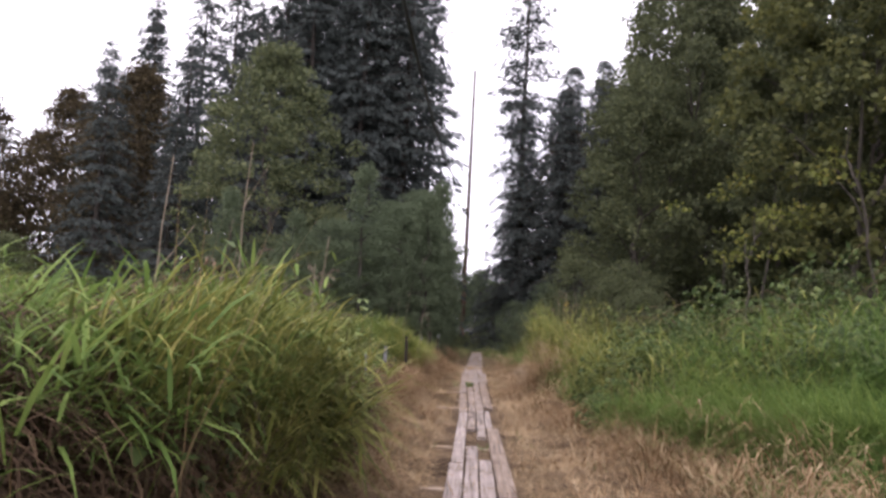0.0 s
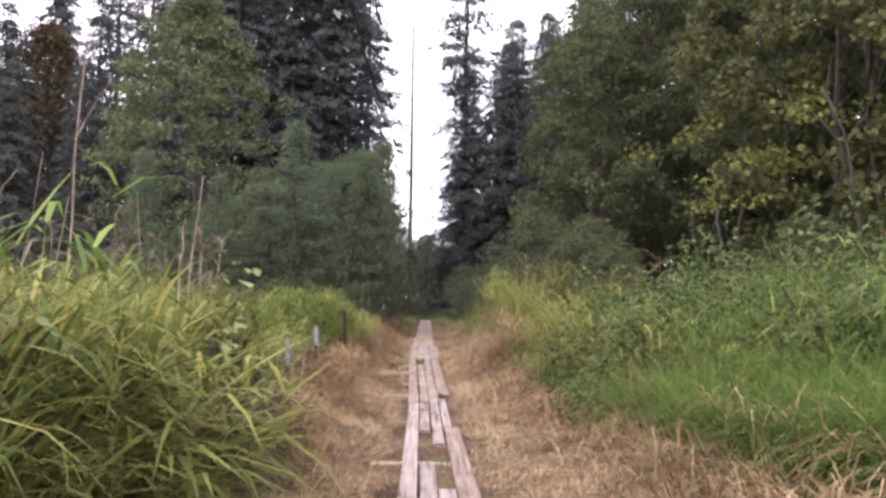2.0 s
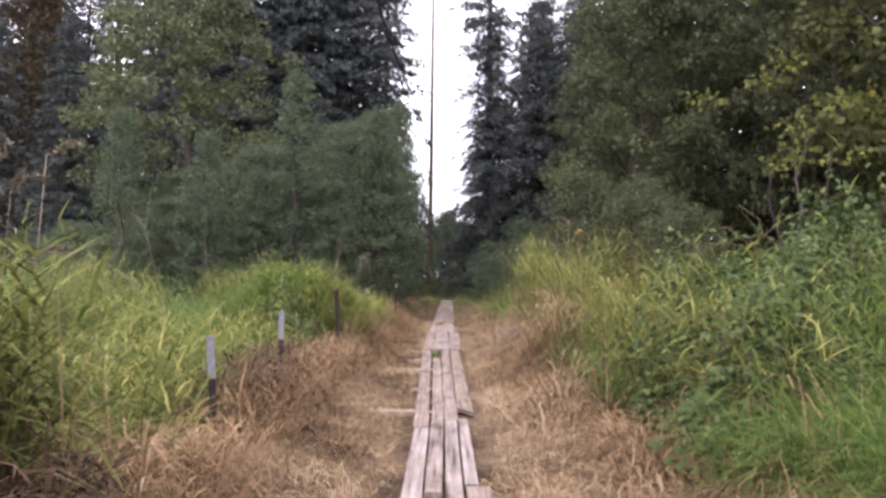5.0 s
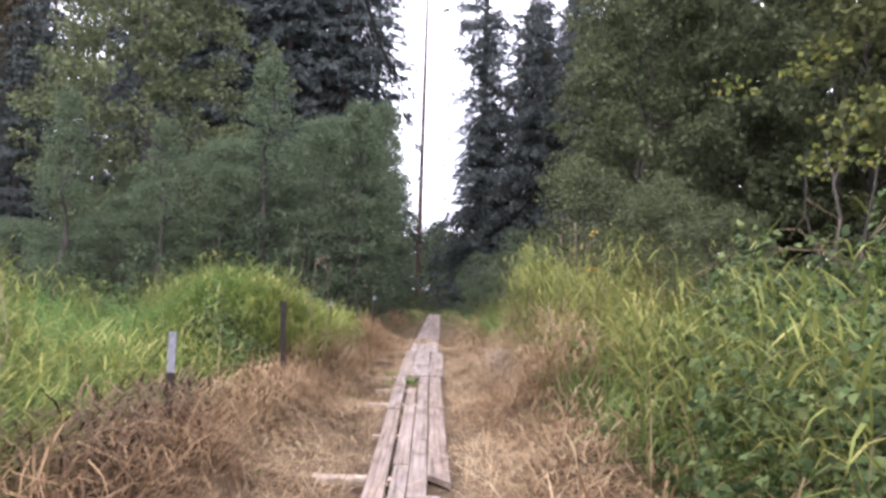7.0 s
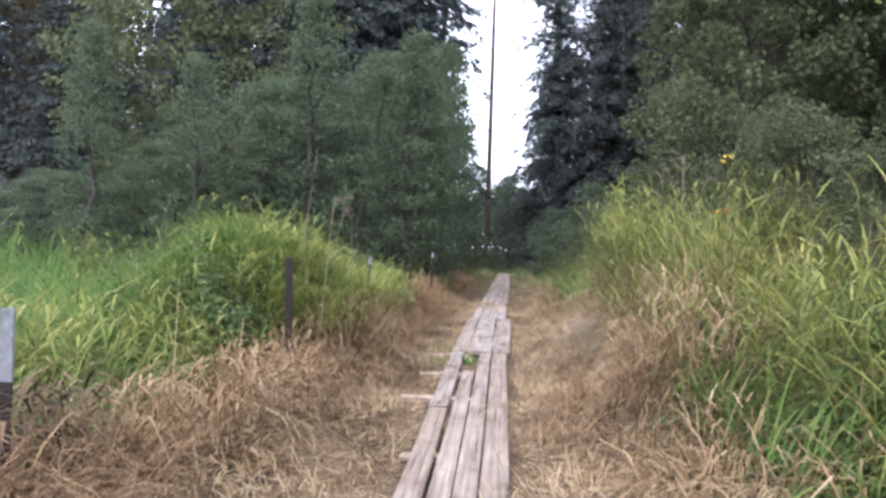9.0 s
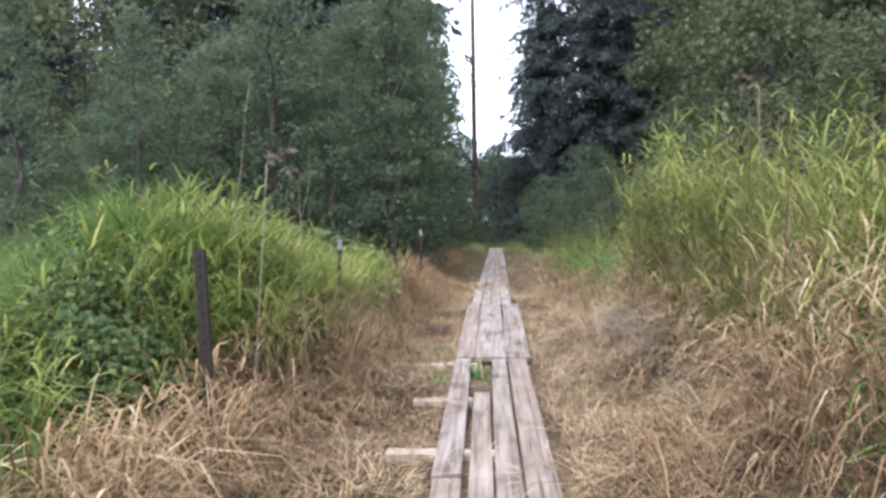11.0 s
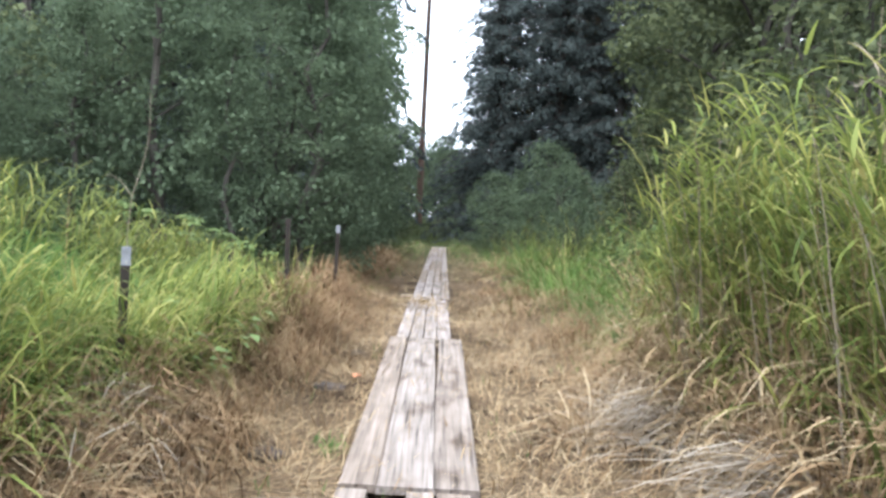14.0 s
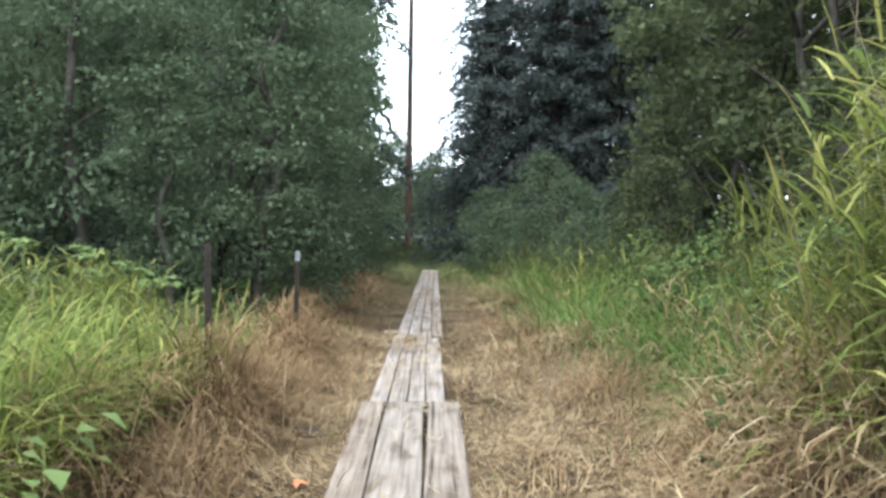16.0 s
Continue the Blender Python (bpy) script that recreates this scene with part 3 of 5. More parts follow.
pale = tree_model("hazel_shrub", broadleaf(4.1, 1.4, 0.2, 190, 24, 0.095, 0.32, 0.4, 0.5, 4), BARK, OLIVE, "open pale green shrub standing in tall grass", "shrub", "shrubs by the path")
set_at(pale, 6.2, 33.5, 0.2, 0.95)
repeat(pale, [(5.6, 41.5, 1.0, 0.9, 0.9), (9.6, 23.0, 3.0, 0.9, 0.8), (10.2, 18, 0.5, 0.9, 1.0), (-16, 27, 2.0, 1.0, 0.9)])
thin = tree_model("hazel_shrub", broadleaf(3.7, 1.15, 0.9, 120, 60, 0.058, 0.3, 0.42, 0.5, 7), BARK, OLIVE, "open thin-stemmed shrub behind tall reeds", "shrub", "shrubs by the path")
set_at(thin, 3.0, 24.6, 0.3)
repeat(thin, [(3.9, 23.0, 1.7, 0.9, 0.9), (3.2, 26.9, 3.7, 0.7, 0.8), (4.6, 25.6, 5.0, 1.0, 1.0), (4.2, 21.0, 2.4, 0.75, 0.9)])

# woods further off that close the view all round
far_hazel = tree_model("hazel_tree", broadleaf(13.0, 4.5, 0.3, 130, 22, 0.4, 1.0, 0.45, 0.4), BARK, OLIVE, "leafy tree in the distant woods", "tree", "distant woods")
repeat(far_hazel, [(10.8, 42, 0.5, 0.6, 0.8), (13.2, 36.8, 2.5, 0.55, 0.8), (13.6, 52, 1.5, 0.7, 0.8), (9.2, 53, 3.5, 0.55, 0.7), (10.2, 42.5, 3.5, 0.4, 0.6), (11.4, 30, 4.5, 0.4, 0.7), (20, 37, 5.0, 1.2, 1.1), (20, 28, 1.0, 1.1, 1.2), (21, 20, 3.0, 1.1, 1.2), (18, 45, 2.0, 1.3, 1.2), (24, 32, 4.0, 1.4, 1.2), (15.5, 58, 4.0, 1.4, 1.1), (17, 50, 2.0, 1.5, 1.1), (17, 40, 3.0, 1.4, 1.2)])
set_at(far_hazel, 0.5, 128, 0.2, 0.72)
far_fir = tree_model("fir_tree", conifer(26.0, 5.5, 0.5, 26, 7, 1.0, thick=2.6), FIRBARK, HAZED_FIR, "fir in the distant woods", "tree", "distant woods")
set_at(far_fir, -34, 74, 0.2, 0.8)
repeat(far_fir, [(-40, 78, 1.0, 0.85, 0.9), (-46, 76, 2.0, 0.8, 0.9), (-52, 80, 3.0, 0.9, 0.9), (-8.0, 69, 4.0, 1.25, 1.15), (-12.0, 70, 1.0, 1.25, 1.15), (-17.0, 71, 1.0, 1.2, 1.05), (-21, 72, 5.0, 1.1, 1.0), (-29, 68, 2.6, 0.8, 1.0), (-10, 65, 0.5, 1.2, 1.2), (-14, 66, 2.5, 1.2, 1.1)])
repeat(far_hazel, [(-11 + 1.6 * q + rng.uniform(-1, 1), 122 + rng.uniform(0, 30), rng.uniform(0, 6), rng.uniform(0.6, 0.8), 0.9) for q in range(15)])
# ring holds unseen trees behind the start too, added to enclose and block light
ring = []
for q in range(30):
    a = q / 30 * 2 * np.pi
    x, y = 46 * np.cos(a), 12 + 62 * np.sin(a)
    if y < 45 or abs(x) > 26:
        ring.append((x + rng.uniform(-4, 4), y + rng.uniform(-4, 4), rng.uniform(0, 6), rng.uniform(0.6, 0.8), 0.9))
repeat(far_fir, ring[::2])
repeat(far_hazel, ring[1::2])


# ---- grasses ----
def scatter(n, y0, y1, x0, x1):
    y = rng.uniform(y0, y1, n)
    lo = x0(y) if callable(x0) else np.full(n, x0)
    hi = x1(y) if callable(x1) else np.full(n, x1)
    return lo + (hi - lo) * rng.uniform(0, 1, n), y


def lie(x, y):
    """The way in which the grass of a patch leans."""
    return 2.2 * np.sin(x * 0.8 + 1.1 * np.sin(y * 0.6)) + 1.8 * np.sin(y * 0.55 + 0.7 * np.sin(x * 1.1)) + 0.8


def reed_stems(x, y, h, leaf_len=0.34, leaf_wide=0.018, per=7, lean=0.22, towards=None, low=0.3, flat=0.0):
    """Reed grass: a thin upright stem with long arching leaves set along it by turns."""
    n = len(x)
    z = land(x, y)
    lean_a = (lie(x, y) if towards is None else towards) + rng.normal(0, 0.8, n)
    lean = np.minimum(np.abs(rng.normal(lean, lean * 0.6, n)), 0.42)
    base = np.stack([x, y, z], 1)
    top = base + np.stack([np.cos(lean_a) * lean * h, np.sin(lean_a) * lean * h, h * np.sqrt(np.maximum(0.3, 1 - lean ** 2))], 1)
    vs = [blades(base, lean_a, h * 1.01, np.full(n, 0.007), np.arcsin(np.minimum(lean, 0.95)) * 2 / np.pi, lean * 0.05, 2)]
    for q in range(per):
        f = np.clip(low + (1 - low) * (q + 0.6) / per + rng.normal(0, 0.05, n), 0.12, 1.0)
        at = base + (top - base) * f[:, None]
        ln = leaf_len * rng.uniform(0.55, 1.5, n) * (0.85 + 0.4 * np.sin(np.pi * f))
        vs.append(blades(at, lean_a + rng.normal(0, 1.6, n), ln, leaf_wide * rng.uniform(0.55, 1.35, n), rng.uniform(0.35, 0.95, n) + flat - 0.12 * f, rng.uniform(0.15, 1.0, n), 3))
    return join(vs)


def dead_leaves(x, y, h, top=0.5, per=4, towards=0.0):
    """Brown withered leaves that hang about the lower stems."""
    parts = []
    n = len(x)
    for q in range(per):
        f = rng.uniform(0.05, top, n)
        base = np.stack([x + rng.normal(0, 0.05, n), y + rng.normal(0, 0.05, n), land(x, y) + h * f], 1)
        parts.append(blades(base, towards + rng.normal(0, 1.3, n), rng.uniform(0.2, 0.5, n), 0.014 * rng.uniform(0.5, 1.5, n), rng.uniform(0.3, 0.9, n), rng.uniform(0.6, 1.4, n), 3))
    return join(parts)


def clumped(x, y, s, seed, keep=0.25):
    ok = lumps(x, y, s, seed) > rng.uniform(-keep, 0.75, len(x))
    return x[ok], y[ok]


def tufts(x, y, h, width=0.007, spread=0.35, curl=0.8, segs=3, own=1.2):
    n = len(x)
    return blades(np.stack([x, y, land(x, y) - 0.01], 1), lie(x, y) + rng.normal(0, own, n), h, width * rng.uniform(0.6, 1.4, n), rng.uniform(0, spread, n), rng.uniform(0.15, curl, n), segs)


def bunches(x, y, tall, per, r=0.13, width=0.012, spread=0.6, curl=1.6):
    """Tufts: each place given becomes a bunch of blades that fan out and lean with the patch."""
    k = len(x)
    own = np.repeat(rng.uniform(0.6, 1.35, k), per)
    cx, cy = np.repeat(x, per), np.repeat(y, per)
    n = k * per
    dx, dy = rng.normal(0, r, n), rng.normal(0, r, n)
    bx, by = cx + dx, cy + dy
    lean = lie(cx, cy)
    d = np.hypot(dx, dy) + 1e-6
    head = np.arctan2(0.8 * dy / d + 0.6 * np.sin(lean), 0.8 * dx / d + 0.6 * np.cos(lean)) + rng.normal(0, 0.45, n)
    hh = tall(bx, by) * own * rng.uniform(0.7, 1.12, n)
    out = np.clip(d / (2.2 * r), 0, 1)
    return blades(np.stack([bx, by, land(bx, by) - 0.01], 1), head, hh, width * rng.uniform(0.6, 1.4, n), 0.1 + out * spread * rng.uniform(0.4, 1.2, n), rng.uniform(0.25, curl, n), 3)


def green_edge(y):
    """Where green growth begins behind the fence; dry grass stands in front of it."""
    return left_edge(y) - np.interp(y, [9.5, 10.5, 15, 19.9, 20.7, 23, 24, 27, 28.5], [0.25, 0.75, 0.8, 0.8, 0.6, 0.2, 0.2, 0.25, 0.25])


def combed(x, y, low, high, tall, width=0.009, own=0.55, pull=(0.0, 0.0)):
    """Long soft grass that falls over downhill, off mounds and banks."""
    n = len(x)
    e = 0.2
    dx = land(x - e, y) - land(x + e, y) + 0.07 * np.cos(lie(x, y)) + pull[0]
    dy = land(x, y - e) - land(x, y + e) + 0.07 * np.sin(lie(x, y)) + pull[1]
    base = np.stack([x, y, land(x, y) + rng.uniform(low, high, n)], 1)
    return blades(base, np.arctan2(dy, dx) + rng.normal(0, own, n), tall * rng.uniform(0.6, 1.25, n), width * rng.uniform(0.6, 1.4, n), rng.uniform(0.08, 0.5, n), rng.uniform(0.55, 1.35, n), 4)


def stuff(name, data, mat, label, category):
    return tagged(new(name, mesh_from(name, *data, mat)), label, category, kind="stuff")


def mound(x, y, cx, cy, rx, ry, h):
    return h * np.exp(-(((x - cx) / rx) ** 2) - ((y - cy) / ry) ** 2)


def left_height(x, y):
    d = left_edge(y) - x
    h = np.interp(y, [-8, 4, 6, 8.2, 10.2, 11.4, 17, 19, 20.5, 21.5, 24, 27, 29.5, 33, 60], [1.4, 1.45, 1.68, 1.72, 1.6, 0.95, 0.78, 0.8, 1.05, 1.0, 0.9, 0.95, 0.85, 0.85, 0.7])
    back = np.interp(y, [-8, 4, 6, 9, 12, 18, 24, 30, 60], [1.5, 1.55, 1.8, 1.75, 1.35, 1.4, 1.3, 1.2, 1.1])
    z = h * (1 - step(1.0, 5.0, d)) + back * step(1.0, 5.0, d)
    z = z + mound(x, y, -3.0, 22.6, 0.8, 1.1, 0.15) + mound(x, y, -3.6, 26.7, 1.2, 1.6, 0.2) + mound(x, y, -6.0, 17.0, 2.0, 2.0, 0.4)
    return z * (0.4 + 0.6 * step(-0.05, 0.75, d)) * (0.72 + 0.5 * lumps(x, y, 1.1))


def right_height(x, y):
    d = x - right_edge(y)
    h = np.interp(y, [-8, 10, 13, 17, 20, 22, 24, 26, 27.3, 28.5, 33, 60], [0.8, 0.85, 0.95, 1.1, 1.35, 1.7, 2.1, 1.8, 1.25, 1.15, 1.2, 0.9])
    return h * (1 + 0.7 * step(1.2, 3.5, d) * step(19, 15, y)) * (0.4 + 0.6 * step(-0.2, 0.7, d)) * (0.65 + 0.65 * lumps(x, y, 1.1, 2.0))


x, y = clumped(*scatter(1500, 2.4, 5.6, lambda v: left_edge(v) - 3.2, lambda v: left_edge(v) - 0.35), 2.2, 0.4)
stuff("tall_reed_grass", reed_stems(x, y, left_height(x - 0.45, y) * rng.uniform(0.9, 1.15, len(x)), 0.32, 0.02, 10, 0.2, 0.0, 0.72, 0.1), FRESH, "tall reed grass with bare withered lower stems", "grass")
# rotting leaves low on the stems, coloured dark for the shaded reed base as well
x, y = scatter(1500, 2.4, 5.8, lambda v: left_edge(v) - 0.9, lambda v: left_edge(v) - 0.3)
stuff("withered_reed_leaves", dead_leaves(x, y, left_height(x, y) + 0.7, 0.72, 6), SHADED_ROT, "rotting leaves hanging under tall reeds, colour darkened for shade", "grass")
x, y = clumped(*scatter(3300, 5.6, 10.4, lambda v: left_edge(v) - 3.2, lambda v: left_edge(v) - np.interp(v, [6.3, 7.0, 9.3, 9.8], [0.3, 0.85, 0.85, 0.45])), 2.2, 0.4)
stuff("tall_reed_grass", reed_stems(x, y, np.minimum(left_height(x - 0.45, y) * rng.uniform(0.85, 1.1, len(x)), rng.uniform(1.35, 1.7, len(x))), 0.38, 0.021, 10, 0.22, 0.0, 0.54, 0.13), REED, "tall yellow-green reed grass leaning over the path", "grass")
x, y = scatter(75, 5.7, 7.0, lambda v: left_edge(v) - 0.3, lambda v: left_edge(v) + 0.05)
stuff("broad_reed_grass", reed_stems(x, y, rng.uniform(0.75, 1.25, len(x)), 0.48, 0.03, 9, 0.25, 0.0, 0.4, 0.12), REED, "long broad yellow-green reed leaves reaching over the path", "grass")
# withered leaves whose dark brown also carries the shade below the green tops
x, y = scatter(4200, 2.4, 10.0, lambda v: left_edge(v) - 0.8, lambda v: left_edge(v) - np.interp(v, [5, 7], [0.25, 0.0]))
stuff("withered_reed_leaves", dead_leaves(x, y, left_height(x, y) + 0.75, 0.52, 5), SHADED_ROT, "withered brown reed leaves under the green tops, darkened for shade", "grass")
x, y = scatter(11000, 10.2, 34, lambda v: left_edge(v) - 5.5, green_edge)
keep = lumps(x, y, 0.95, 1.4) + 0.25 * lumps(x, y, 2.4, 0.3) + rng.uniform(-0.12, 0.12, len(x)) - 0.35 * mound(x, y, -2.7, 22.0, 1.6, 1.9, 1.0) > 0.93
x, y = x[keep], y[keep]
stuff("reed_grass", reed_stems(x, y, left_height(x, y) * rng.uniform(0.8, 1.35, len(x)), 0.29, 0.019, 7, 0.3), REED, "clumps of green reed grass behind the fence", "grass")
x, y = scatter(330, 19.6, 24.6, lambda v: left_edge(v) - 1.9, green_edge)
keep = (x < -1.85) | ((np.abs(y - 19.6) > 0.8) & (np.abs(y - 23.2) > 0.8))
x, y = x[keep], y[keep]
stuff("broad_reed_grass", reed_stems(x, y, left_height(x - 0.4, y) * rng.uniform(0.45, 0.8, len(x)), 0.36, 0.025, 8, 0.27, 0.0, 0.35, 0.1), BRIGHT, "broad-leaved yellow-green reeds bending over the fence", "grass")
x, y = scatter(260, 20.4, 29, lambda v: green_edge(v) - 0.5, lambda v: green_edge(v) + 0.2)
stuff("reed_grass", reed_stems(x, y, rng.uniform(0.45, 1.0, len(x)), 0.3, 0.015, 8, 0.32), REED, "yellow-green reed grass hanging over the fence line", "grass")
x, y = scatter(80, 9.6, 14.5, lambda v: left_edge(v) - 0.95, lambda v: left_edge(v) - 0.5)
stuff("reed_grass", reed_stems(x, y, rng.uniform(0.7, 1.15, len(x)), 0.3, 0.018, 8, 0.3), REED, "reed grass growing round the fence posts", "grass")
x, y = clumped(*scatter(3300, 9.0, 40, lambda v: left_edge(v) - 8, green_edge), 1.7, 2.4)
stuff("soft_meadow_grass", bunches(x, y, left_height, 16), SOFT, "soft bright green meadow grass bending over", "grass")
x, y = scatter(8000, 9.0, 40, -26, lambda v: left_edge(v) - 7)
stuff("far_meadow_grass", tufts(x, y, rng.uniform(1.1, 2.0, len(x)) * (0.6 + 0.6 * lumps(x, y)), 0.03, 0.4, 1.0), SOFT, "tall green meadow grass reaching back to the woods", "grass")

x, y = rng.normal(-2.6, 0.85, 7500), rng.normal(22.0, 1.15, 7500)
keep = (x < green_edge(y)) & (np.hypot((x + 2.3) / 0.6, (y - 20.1) / 0.65) > 1)
x, y = x[keep], y[keep]
stuff("mound_grass", combed(x, y, 0.0, 0.3, 0.75), FRESH, "soft bright grass draped over a mound by the fence", "grass")
x, y = clumped(*scatter(9000, 10.4, 34, lambda v: left_edge(v) - 4.5, green_edge), 1.9, 4.4)
stuff("bent_meadow_grass", combed(x, y, 0.0, 0.25, 0.72, 0.011, 0.8), SOFT, "long bent meadow grass behind the fence", "grass")
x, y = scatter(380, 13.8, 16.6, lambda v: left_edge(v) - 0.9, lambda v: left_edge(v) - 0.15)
stuff("withered_plants", dead_leaves(x, y, np.full(len(x), 0.8), 0.85, 5, 0.5), SHADED_ROT, "dark withered plants round a fence post", "grass")
x, y = scatter(1500, 8.4, 10.4, lambda v: left_edge(v) - 1.3, lambda v: left_edge(v) - 0.5)
stuff("yellowing_grass", combed(x, y, 0.4, 1.35, 0.45, 0.016, 0.9, (0.4, -0.2)), REED, "yellow-green leaves where the tall reeds end", "grass")
x, y = scatter(1100, 5.8, 9.8, lambda v: left_edge(v) - 0.7, lambda v: left_edge(v) - 0.05)
stuff("yellowing_grass", combed(x, y, 0.1, 0.55, 0.42, 0.015, 0.9, (0.3, -0.1)), REED, "olive grass leaves low on the reed face", "grass")
y = rng.uniform(20.1, 28.6, 3400)
x = -1.2 - 0.05 * np.sin(y * 2.3) + rng.normal(0, 0.13, len(y)) - 0.18 * step(20.9, 20.1, y)
tall = rng.uniform(0.35, 1.0, len(y)) * (0.35 + 0.85 * lumps(x, y, 1.9, 2.6)) * np.interp(y, [23.5, 25.0, 27.5, 28.3], [1.0, 0.75, 0.8, 1.0])
for mat, part, tint in ((STRAW, slice(0, 1500), "tan"), (THATCH, slice(1500, 3400), "brown")):
    a, b = x[part], y[part]
    n = len(a)
    stuff("dry_grass_curtain", blades(np.stack([a, b, land(a, b) - 0.02], 1), lie(a * 4, b * 4) + rng.normal(0, 1.5, n), tall[part], 0.009 * rng.uniform(0.6, 1.4, n), rng.uniform(0.0, 0.4, n), rng.uniform(0.3, 1.6, n), 4), mat, tint + " dry grass standing upright along the fence", "grass")
x, y = scatter(1400, 20.6, 25.8, -1.95, -1.3)
keep = (np.abs(y - 23.1) > 0.5) | (x < -1.6)
stuff("yellowing_grass", combed(x[keep], y[keep], 0.25, 0.7, 0.5, 0.013, 1.0, (0.2, -0.1)), BRIGHT, "yellow-green grass spilling over the dry edge", "grass")
x, y = scatter(1100, 4.4, 6.2, lambda v: left_edge(v) - 0.4, lambda v: left_edge(v) + 0.1)
stuff("yellowing_grass", combed(x, y, 0.3, 1.0, 0.4, 0.016, 0.9, (0.3, -0.1)), REED, "yellow-green reed leaves hanging low over the strip", "grass")
x, y = scatter(240, 11.5, 20.2, lambda v: green_edge(v) - 1.6, green_edge)
stuff("reed_grass", reed_stems(x, y, rng.uniform(0.6, 1.1, len(x)), 0.3, 0.017, 8, 0.3), BRIGHT, "yellow-green reeds standing behind the fence", "grass")
x, y = scatter(1100, 23.8, 30.0, lambda v: left_edge(v) - 0.6, lambda v: left_edge(v) + 0.02)
stuff("yellowing_grass", combed(x, y, 0.1, 0.45, 0.42, 0.012, 1.0, (0.15, -0.05)), BRIGHT, "yellow-green grass mixed with withered plants", "grass")
x, y = scatter(1300, 20.3, 27.5, lambda v: green_edge(v) - 0.5, lambda v: green_edge(v) + 0.1)
stuff("yellowing_grass", combed(x, y, 0.35, 0.85, 0.42, 0.014, 0.9, (0.2, 0.0)), BRIGHT, "yellowing broad grass hanging towards the path", "grass")
x, y = scatter(6500, 10.4, 24.5, lambda v: green_edge(v) - 0.15, lambda v: left_edge(v) + 0.12)
order = np.argsort(y + rng.uniform(-9, 0, len(y)))
x, y, cut = x[order], y[order], len(x) * 3 // 5
stuff("standing_dry_grass", combed(x[:cut], y[:cut], 0.0, 0.2, 0.52, 0.01, 1.3, (0.06, -0.02)), THATCH, "brown dry grass standing along the fence", "grass")
stuff("standing_dry_grass", combed(x[cut:], y[cut:], 0.0, 0.12, 0.42, 0.009, 1.3, (0.06, -0.02)), STRAW, "tan dry grass standing along the fence", "grass")
x, y = scatter(320, 23.6, 27.2, lambda v: left_edge(v) - 0.6, lambda v: left_edge(v) + 0.05)
stuff("withered_plants", dead_leaves(x, y, np.full(len(x), 0.75), 0.8, 5, 0.5), THATCH, "tangled withered plants drooping beside the boardwalk", "grass")
x, y = scatter(3300, 3.2, 9.8, lambda v: left_edge(v) - np.interp(v, [6.3, 7.0], [0.55, 1.0]), lambda v: left_edge(v) - np.interp(v, [6.0, 6.8, 9.2, 9.7], [-0.1, 0.4, 0.4, 0.1]))
stuff("yellowing_grass", combed(x, y, np.interp(y, [5.0, 6.5], [0.85, 0.45]), 1.4, 0.42, 0.017, 0.9, (0.4, 0.0)), REED, "yellow-green leaves along the face of the reeds", "grass")

x, y = clumped(*scatter(2400, 1, 19, lambda v: right_edge(v) + np.interp(v, [10, 11.5, 12, 16.8, 18], [0.1, 0.6, 1.5, 1.5, 0.15]), lambda v: right_edge(v) + 6), 1.8, 0.9)
stuff("bank_grass", bunches(x, y, right_height, 16), SOFT, "soft green grass on the low bank", "grass")
x, y = scatter(5000, 7.0, 13, lambda v: right_edge(v) + np.interp(v, [8, 10, 11.5], [0.9, 0.4, 0.45]), lambda v: right_edge(v) + 1.9)
stuff("soft_bank_grass", tufts(x, y, rng.uniform(0.35, 0.95, len(x)) * (0.5 + 0.7 * lumps(x, y, 1.4, 6.0)), 0.012, 0.55, 1.4), SOFT, "bright soft grass spilling in front of brambles", "grass")
x, y = scatter(2400, 12.0, 14.4, 2.25, 3.4)
stuff("soft_bank_grass", tufts(x, y, rng.uniform(0.35, 0.9, len(x)), 0.012, 0.55, 1.4), SOFT, "bright soft grass at the foot of brambles", "grass")
x, y = scatter(1300, 12.5, 17, lambda v: right_edge(v) + 1.0, lambda v: right_edge(v) + 2.4)
stuff("soft_bank_grass", tufts(x, y, rng.uniform(0.7, 1.5, len(x)) * (0.55 + 0.6 * lumps(x, y, 1.6, 3.0)), 0.014, 0.5, 1.2), SOFT, "long soft grass growing up through brambles", "grass")
x, y = clumped(*scatter(1600, 27, 46, lambda v: right_edge(v) + 0.0, lambda v: right_edge(v) + 5), 1.8, 3.9)
stuff("verge_grass", bunches(x, y, right_height, 16, 0.13, 0.012, 0.45, 1.3), SOFT, "fresh green grass beside the boardwalk", "grass")
x, y = clumped(*scatter(7500, 7.5, 19, lambda v: right_edge(v) + np.interp(v, [8, 10, 11.5, 12.2, 15, 16.5], [1.0, 0.4, 0.25, 0.5, 0.7, 0.2]), lambda v: right_edge(v) + 2.6), 1.7, 2.2)
stuff("bent_bank_grass", combed(x, y, 0.0, 0.3, 0.85, 0.011, 0.7, (-0.1, -0.05)), FRESH, "long soft bright grass bending down the bank", "grass")
x, y = scatter(1500, 10.5, 18.5, lambda v: right_edge(v) + 0.9, lambda v: right_edge(v) + 3.6)
stuff("bent_bank_grass", combed(x, y, 0.5, 1.3, 0.6, 0.012, 0.9, (-0.15, -0.15)), FRESH, "fresh grass growing up through the brambles", "grass")
x, y = scatter(5200, 8.0, 12.7, lambda v: right_edge(v) + np.interp(v, [8, 10, 12.7], [1.0, 0.4, 0.2]), lambda v: right_edge(v) + 1.9)
stuff("bent_bank_grass", combed(x, y, 0.0, 0.35, 1.05, 0.011, 0.8, (-0.12, -0.1)), FRESH, "deep bright grass falling over the bank edge", "grass")
